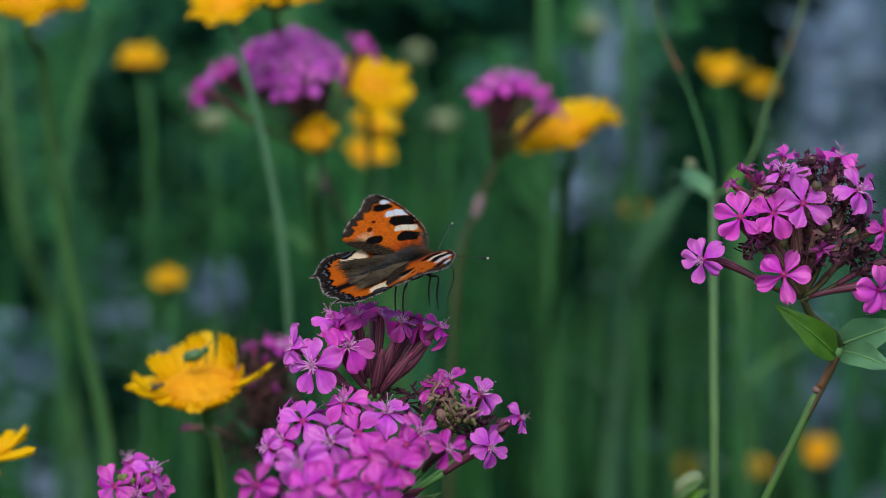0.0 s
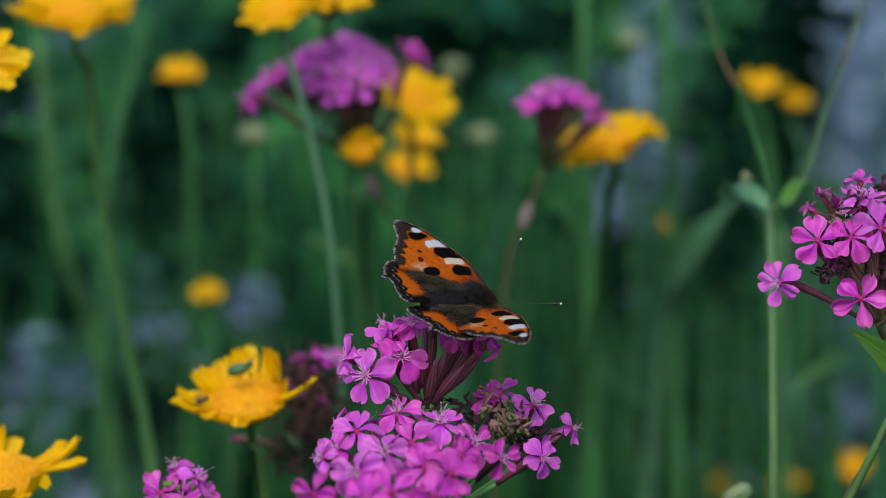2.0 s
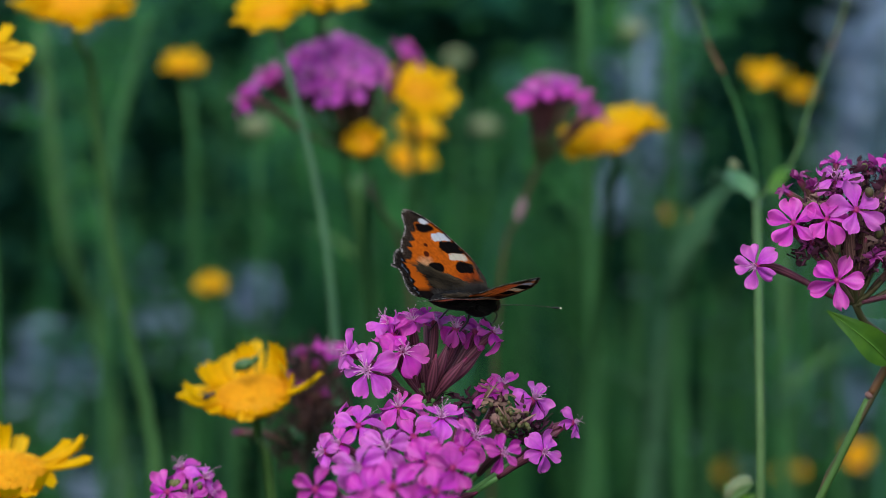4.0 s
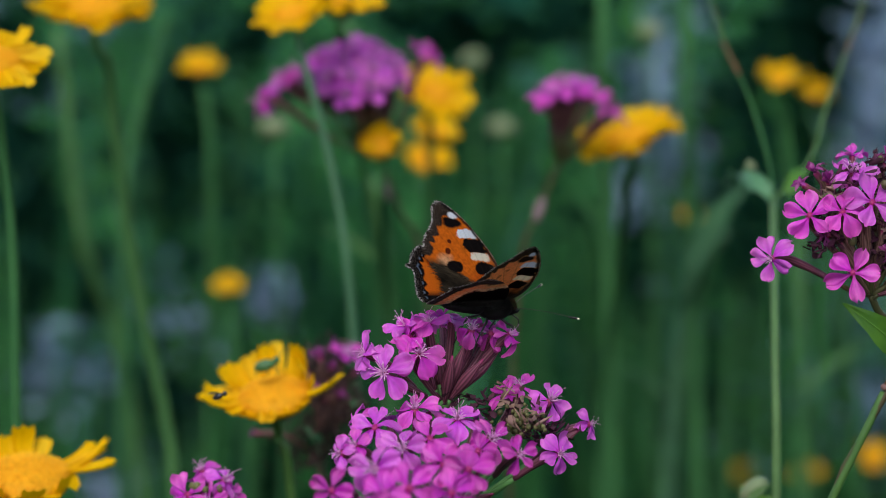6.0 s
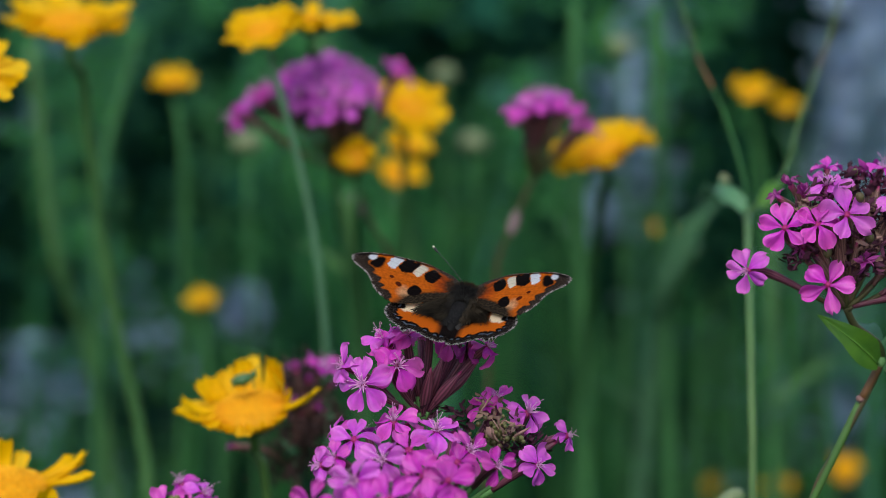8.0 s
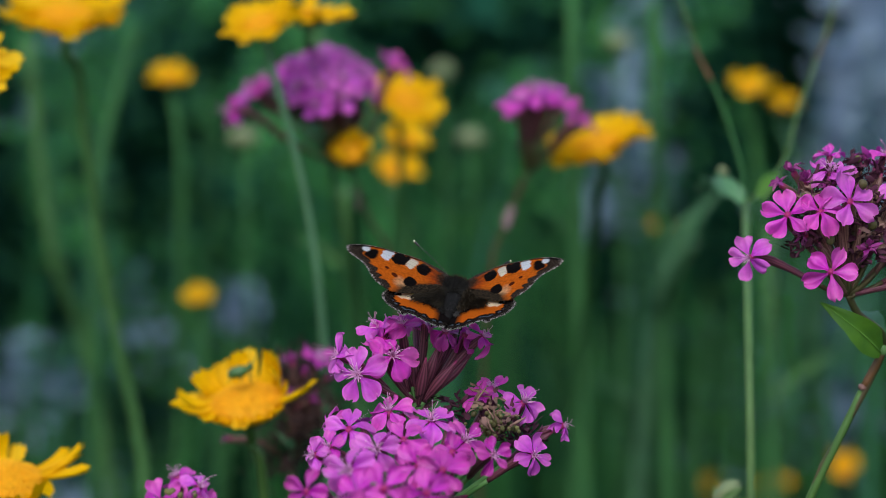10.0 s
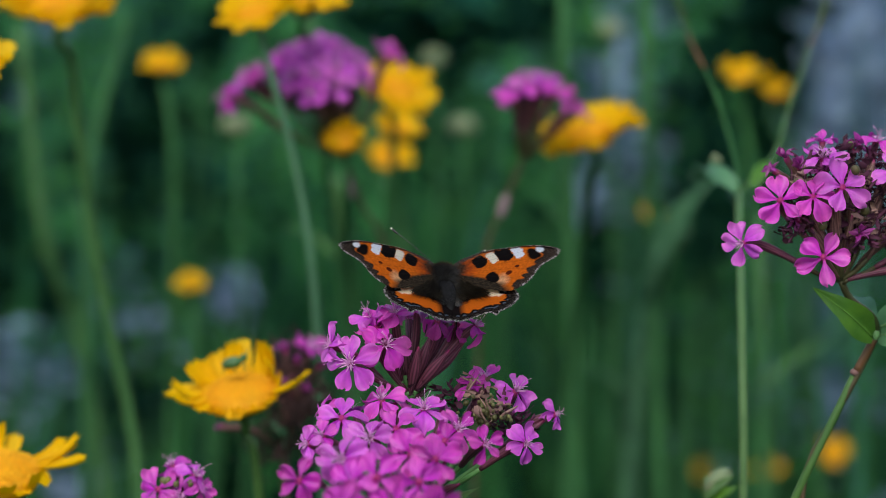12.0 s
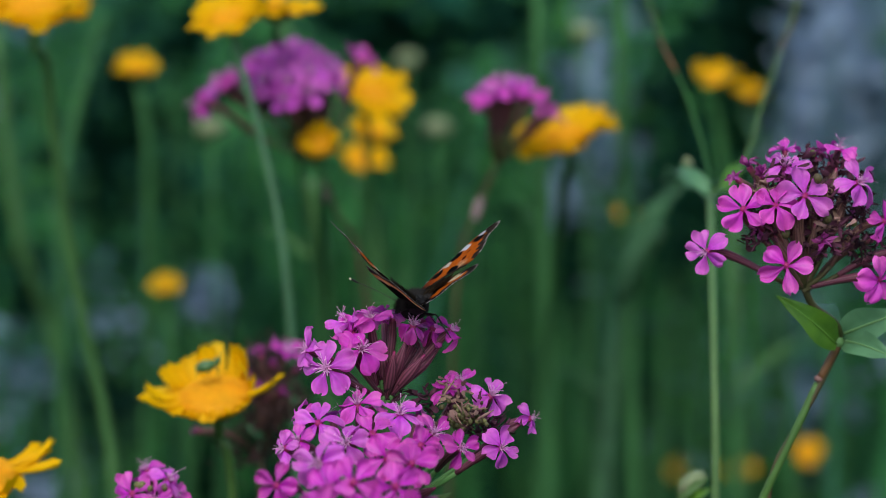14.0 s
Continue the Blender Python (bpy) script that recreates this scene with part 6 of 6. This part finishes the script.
        blob(bm, (0, 13.0 * mm, 0.03 * mm), (0.26 * mm, 0.26 * mm, 1.1 * mm), (0, 1, 0), rings=6, sides=8)
        part("club", bm, M_LEG, an)
        bm = bmesh.new()
        blob(bm, (0, 13.95 * mm, 0), (0.23 * mm, 0.23 * mm, 0.3 * mm), (0, 1, 0), rings=5, sides=8)
        part("club_tip", bm, M_CLUB, an, "pale yellow club tip")
        feelers[side] = an
        for y0, y1, y2 in ((1.8, 4.4, 3.0), (-1.6, -3.2, -4.6)):
            bm = bmesh.new()
            tube(bm, [(0.9 * s * mm, y0 * mm, (low - 1.2) * mm), (2.3 * s * mm, y1 * mm * 0.8, (low - 2.3) * mm), (2.8 * s * mm, y1 * mm, (low - 2.6) * mm), (3.0 * s * mm, y2 * mm, (low - 6.0) * mm), (3.3 * s * mm, y2 * mm - 0.6 * mm, (low - 9.2) * mm)], [0.0003, 0.00028, 0.00022, 0.00018, 0.0001], sides=6, n=16)
            part("leg", bm, M_LEG, b)
    bm = bmesh.new()
    tube(bm, [(0, 5.8 * mm, (low - 0.7) * mm), (0, 8.4 * mm, (low - 2.2) * mm), (0, 8.2 * mm, (low - 4.8) * mm), (0, 5.4 * mm, (low - 8.6) * mm)], [0.00016, 0.00014, 0.00012, 0.0001], sides=6, n=16)
    part("proboscis", bm, M_LEG, b, "thin curved black proboscis")
    return b, wings, feelers


butterfly, wings, feelers = build_butterfly()


# ---- what moves ----
def sway(plant, height, rows):
    """Rows of seconds, sideways and upward shift of the flower in millimetres."""
    g = plant.location.copy()
    walk(plant, [(t, pose(g.x, g.y, g.z + dz * 0.001, 0, math.degrees(dx * 0.001 / height), 0)) for t, dx, dz in rows])


def motions():
    # seconds, place in millimetres, heading, pitch, roll, left and right wing raised, fore wings swept forward
    rows = [
        (0.0, 2.16, 516.57, 473.19, 74.3, 17.0, 0.4, 28.1, 5.7, 30.3),
        (0.2, 3.66, 516.47, 471.61, 77.7, 11.1, 1.0, 26.4, 10.4, 27.1),
        (0.4, 4.00, 516.40, 470.80, 75.1, 3.7, -4.1, 36.3, 20.7, 28.6),
        (0.5, 4.77, 516.83, 470.63, 77.0, 1.0, 4.1, 18.7, 23.3, 30.1),
        (0.6, 3.99, 516.34, 470.15, 81.0, 1.9, -0.1, 23.8, 36.5, 35.2),
        (0.8, 4.91, 516.52, 469.05, 88.5, 0.9, -2.0, 18.8, 41.3, 32.8),
        (1.0, 7.22, 516.79, 468.68, 84.2, -5.2, -3.8, 20.7, 10.1, 28.7),
        (1.1, 7.44, 516.31, 467.40, 83.5, -5.5, -9.8, 15.6, 10.1, 30.5),
        (1.2, 9.12, 516.32, 465.89, 84.3, -2.1, -1.9, 26.9, 12.8, 29.4),
        (1.3, 9.07, 516.29, 466.58, 81.1, -8.4, -6.8, 38.8, 6.9, 25.9),
        (1.4, 9.01, 516.07, 466.41, 77.9, -11.4, 7.5, 49.9, 22.7, 23.8),
        (1.5, 6.68, 513.89, 466.06, 55.8, -8.0, 45.7, 14.4, 19.3, 13.6),
        (2.0, 4.29, 513.40, 468.17, 49.2, -4.1, 58.1, -19.3, 46.5, 9.7),
        (2.5, 4.67, 514.17, 468.16, 47.0, -7.9, 65.9, -48.2, 45.0, 12.8),
        (5.0, 4.86, 515.28, 466.14, 44.8, -8.0, 9.8, 54.0, 49.0, 4.7),
        (6.5, 4.61, 514.87, 466.77, 52.2, -7.6, 10.9, 46.0, 44.5, 8.9),
        (6.8, 5.33, 515.63, 467.62, 47.8, -2.4, 7.0, 45.0, 26.6, 8.3),
        (6.9, 4.47, 515.70, 469.69, 45.0, 21.2, 8.2, 37.8, 23.3, 10.7),
        (7.0, 3.05, 513.92, 469.38, 42.3, 16.7, 29.9, 9.4, 41.4, 11.0),
        (7.2, 2.67, 515.85, 469.16, 33.2, 22.2, 14.4, 17.3, 34.7, 9.5),
        (7.5, 2.05, 515.12, 470.07, 23.8, 27.2, 7.3, 13.9, 39.1, 13.1),
        (8.0, 3.29, 515.89, 469.84, 14.4, 19.1, 14.0, 12.5, 31.9, 19.4),
        (8.2, 3.43, 516.17, 469.46, 11.5, 10.4, 5.5, 31.6, 32.2, 15.2),
        (10.5, 2.06, 516.59, 469.12, 3.6, 14.9, 16.1, 10.1, 39.5, 16.8),
        (11.0, 1.75, 516.08, 469.40, -1.4, 15.3, 11.0, 19.2, 40.1, 15.6),
        (11.4, 1.96, 516.15, 469.38, -2.0, 13.3, 3.1, 39.4, 34.6, 12.6),
        (11.5, 2.19, 516.31, 468.97, 0.7, 11.0, 11.1, 28.4, 42.8, 14.7),
        (11.6, 2.91, 515.63, 469.92, 1.1, 14.6, 9.2, 12.5, 16.7, 17.9),
        (12.0, 1.85, 515.34, 469.78, -4.5, 17.7, 5.7, 19.3, 26.1, 16.8),
        (12.2, 2.22, 515.85, 470.37, -6.5, 13.1, 0.2, 52.8, 32.2, 12.6),
        (12.5, 1.53, 516.60, 469.33, -9.8, 12.7, 11.0, 22.1, 42.9, 13.3),
        (12.8, 2.15, 516.51, 469.56, -10.7, 13.0, -0.8, 26.6, 20.2, 11.7),
        (13.0, 0.54, 517.51, 467.34, -8.9, 5.6, -14.8, 51.1, 16.5, 11.0),
        (13.5, 0.65, 517.06, 465.02, -10.5, -9.4, -32.4, 87.5, 15.9, 16.8),
        (14.0, 0.60, 516.71, 465.29, -7.5, -10.3, -25.2, 73.8, 17.5, 21.5),
    ]
    walk(butterfly, [(t, pose(x * 0.001, y * 0.001, z * 0.001, 0, 0, -head_) @ pose(0, 0, 0, pitch, 0, 0) @ pose(0, 0, 0, 0, roll, 0)) for t, x, y, z, head_, pitch, roll, lw, rw, sw in rows])
    for side, sign in (("left", -1), ("right", 1)):
        for k, wing in enumerate(wings[side]):
            walk(wing, [(r[0], pose(0.0012 * sign, 0.0015, 0.0010 - 0.0004 * k, 0, -sign * ((r[7] if sign < 0 else r[8]) - 10 * k), 0) @ pose(0, 0, 0, 0, 0, sign * r[9] * (-0.1 if k else 1.0))) for r in rows])
    # seconds, turn outward and lift of each antenna
    walk(feelers["left"], [(t, pose(-0.00055, 0.0059, -0.0002, lift, 0, turn)) for t, turn, lift in [(0.0, 53.3, 12.3), (0.5, 54.9, 18.4), (1.0, 58.4, 23.7), (1.5, 48.4, 16.4), (2.0, 65.2, 41.1), (2.5, 37.0, -0.7), (5.0, 20.6, 13.7), (6.5, 33.5, 15.2), (7.0, 61.6, 26.1), (7.5, 54.4, 27.4), (8.0, 46.6, 10.3), (10.5, 62.5, 17.6), (11.0, 75.3, 21.3), (11.5, 52.7, 22.9), (12.0, 51.1, 20.1), (12.5, 70.2, 18.7), (13.0, 75.0, 33.5), (13.5, 73.0, 61.7), (14.0, 81.4, 53.5)]])
    walk(feelers["right"], [(t, pose(0.00055, 0.0059, -0.0002, lift, 0, turn)) for t, turn, lift in [(0.0, -58.3, -3.8), (0.5, -58.9, 8.3), (1.0, -58.4, 4.0), (1.5, -50.3, 17.8), (2.0, -18.5, 32.5), (2.5, -20.4, 43.2), (5.0, -38.7, 3.1), (6.5, -60.3, 12.5), (7.0, -36.1, 28.9), (7.5, -48.1, 15.2), (8.0, -48.5, 8.0), (10.5, -36.0, 18.5), (11.0, -29.6, 11.9), (11.5, -29.6, 11.9), (12.0, -43.7, 1.7), (12.5, -30.2, 10.6), (13.0, -30.2, 10.6), (13.5, -30.2, 10.6), (14.0, -30.2, 10.6)]])
    sway(right_plant, 0.47, [
        (0.0, 0.00, 0.00),
        (0.5, 0.74, -0.69),
        (1.0, 0.51, -0.66),
        (1.5, 1.59, -1.76),
        (2.0, 5.17, -2.54),
        (2.5, 4.58, -1.77),
        (5.0, -1.42, 1.46),
        (5.5, -0.13, 2.42),
        (6.0, 0.25, 1.98),
        (6.5, -0.22, 0.68),
        (7.0, 0.61, 0.62),
        (7.5, -0.67, 1.59),
        (8.0, 0.04, 1.83),
        (10.5, 1.39, 2.80),
        (11.0, 0.96, 4.60),
        (11.5, -0.76, 2.40),
        (12.0, 1.68, 3.17),
        (12.5, 0.47, 2.41),
        (13.0, 0.36, 1.56),
        (13.5, 0.17, 2.56),
        (14.0, -0.45, 2.33),
    ])
    daisy_rows = [
        (0.0, -0.45, 1.27),
        (0.5, -0.57, 1.46),
        (1.0, -1.03, 1.69),
        (1.5, -2.09, 1.82),
        (2.0, -1.80, 0.58),
        (2.5, -1.91, 0.56),
        (5.0, 0.00, -0.00),
        (5.5, 0.14, -0.04),
        (6.0, 0.07, 0.31),
        (6.5, -0.33, 0.41),
        (7.0, -0.35, 0.30),
        (7.5, -0.04, 0.04),
        (8.0, -0.00, 0.03),
        (10.5, 0.48, -0.24),
        (11.0, 0.68, -0.61),
        (11.5, 0.53, -0.89),
        (12.0, 0.57, -0.64),
        (12.5, -0.06, -0.10),
        (13.0, -0.49, 0.06),
        (13.5, -0.14, -0.19),
        (14.0, -0.12, -0.45),
    ]
    sway(front_daisy, 0.46, daisy_rows)
    g = bug.location.copy()
    walk(bug, [(t, pose(g.x + dx * 0.001, g.y, g.z + dz * 0.001)) for t, dx, dz in daisy_rows])
    # the fly creeps to the petal's tip, takes off and settles out in the grass
    g = fly.location.copy()
    rest = [(t, pose(g.x + dx * 0.001, g.y, g.z + dz * 0.001)) for t, dx, dz in daisy_rows if t < 5.6]
    way = [(6.0, (-0.05551, 0.54230, 0.44163), 0), (6.5, (-0.05585, 0.54128, 0.44254), -10), (7.0, (-0.05702, 0.54115, 0.44246), -30), (7.4, (-0.05654, 0.54105, 0.44302), -30), (7.5, (-0.06909, 0.54119, 0.45095), -40), (7.6, (-0.10673, 0.54305, 0.46217), -40), (7.8, (-0.18788, 0.54991, 0.46907), -40), (8.6, (-0.62, 0.9, 0.14), -40), (14.0, (-0.62, 0.9, 0.14), -40)]
    walk(fly, rest + [(t, pose(*p, 0, 0, turn)) for t, p, turn in way])
    sway(low_daisy, 0.44, [
        (0.0, -2.18, 1.27),
        (2.0, -2.18, 1.27),
        (2.5, -2.96, 0.93),
        (5.0, -0.00, -0.00),
        (5.5, 0.43, -0.08),
        (6.0, -0.10, -0.12),
        (6.5, 0.08, 0.39),
        (7.0, -0.13, 0.08),
        (7.5, 0.32, 0.07),
        (8.0, -0.06, -0.08),
        (10.5, 0.61, -0.51),
        (11.0, 1.32, -0.68),
        (11.5, 1.34, -0.63),
        (12.0, 1.06, -0.75),
        (12.5, 0.36, -0.52),
        (13.0, 0.45, -0.60),
        (13.5, 0.57, -0.83),
        (14.0, 0.60, -0.79),
    ])
    sway(low_pink, 0.44, [
        (0.0, -0.25, 0.87),
        (0.5, -0.42, 0.86),
        (1.0, -0.74, 1.25),
        (1.5, -1.10, 1.58),
        (2.0, -1.81, 1.54),
        (2.5, -2.00, 1.35),
        (5.0, 0.00, -0.00),
        (5.5, 0.10, -0.07),
        (6.0, -0.19, 0.08),
        (6.5, -0.40, 0.37),
        (7.0, -0.24, 0.26),
        (7.5, 0.01, 0.02),
        (8.0, 0.02, 0.02),
        (10.5, 0.38, -0.42),
        (11.0, 0.93, -0.40),
        (11.5, 0.79, -0.73),
        (12.0, 0.75, -0.49),
        (12.5, -0.11, -0.32),
        (13.0, -0.36, -0.18),
        (13.5, 0.11, -0.34),
        (14.0, 0.16, -0.46),
    ])
    sway(back_left, 0.49, [
        (0.0, 0.09, 0.33),
        (0.5, 0.99, 0.97),
        (1.0, 0.63, 1.19),
        (1.5, -0.22, 2.33),
        (2.0, 1.86, 2.49),
        (2.5, -1.46, 2.11),
        (5.0, 0.00, -0.00),
        (5.5, -0.17, 0.10),
        (6.0, 0.19, 0.42),
        (6.5, -0.10, 0.40),
        (7.0, -0.53, 0.11),
        (7.5, -0.12, -0.13),
        (8.0, -0.55, -0.31),
        (10.5, -0.16, -0.29),
        (11.0, 0.11, -0.78),
        (11.5, 0.90, -0.93),
        (12.0, 0.30, -0.36),
        (12.5, -0.06, 0.06),
        (13.0, 0.13, 0.26),
        (13.5, -0.67, -0.64),
        (14.0, -0.23, -0.74),
    ])
    sway(back_right, 0.48, [
        (0.0, 0.23, -0.35),
        (0.5, 1.17, 0.50),
        (1.0, 0.59, 0.71),
        (1.5, 0.59, 2.27),
        (2.0, 1.45, 0.81),
        (2.5, -2.09, 0.60),
        (5.0, 0.00, -0.00),
        (5.5, -0.15, 0.59),
        (6.0, -0.00, 0.63),
        (6.5, 0.01, 0.57),
        (7.0, -0.12, 0.84),
        (7.5, 0.08, 0.55),
        (8.0, -0.08, 0.56),
        (10.5, -0.61, 0.01),
        (11.0, -0.53, -0.19),
        (11.5, 0.82, -0.27),
        (12.0, 0.26, 0.24),
        (12.5, -0.07, 0.81),
        (13.0, 0.44, 0.53),
        (13.5, -0.61, 0.52),
        (14.0, 0.16, 0.26),
    ])
    sway(bud_plant, 0.47, [
        (0.0, 1.07, -1.46),
        (0.5, 1.87, -1.06),
        (1.0, 2.03, -0.76),
        (1.5, 2.40, -0.21),
        (2.0, 3.57, -1.34),
        (2.5, 0.12, -1.01),
        (5.0, -0.00, -0.00),
        (5.5, -0.18, 0.04),
        (6.0, 0.07, 0.02),
        (6.5, 0.46, -0.10),
        (7.0, 0.57, -0.11),
        (7.5, -0.18, -0.00),
        (8.0, 0.05, -0.09),
        (10.5, 0.49, 0.04),
        (11.0, 0.60, 0.14),
        (11.5, 0.74, -0.03),
        (12.0, 0.91, 0.19),
        (12.5, 0.43, 0.21),
        (13.0, 1.11, 0.50),
        (13.5, 0.06, 0.40),
        (14.0, 0.35, 0.31),
    ])
    for d in top_daisies:
        sway(d, 0.5, [
        (0.0, 0.50, 0.17),
        (0.5, 1.16, 0.71),
        (1.0, 0.69, 0.89),
        (1.5, -0.23, 1.89),
        (2.0, 1.50, 2.00),
        (2.5, -1.66, 1.62),
        (5.0, 0.00, 0.00),
        (5.5, -0.21, 0.07),
        (6.0, 0.06, 0.35),
        (6.5, -0.25, 0.31),
        (7.0, -0.70, 0.03),
        (7.5, -0.38, -0.20),
        (8.0, -0.83, -0.38),
        (10.5, -0.37, -0.64),
        (11.0, -0.14, -1.05),
        (11.5, 0.57, -1.15),
        (12.0, 0.01, -0.60),
        (12.5, -0.33, -0.18),
        (13.0, -0.17, 0.04),
        (13.5, -0.91, -0.74),
        (14.0, -0.52, -0.80),
        ])


motions()
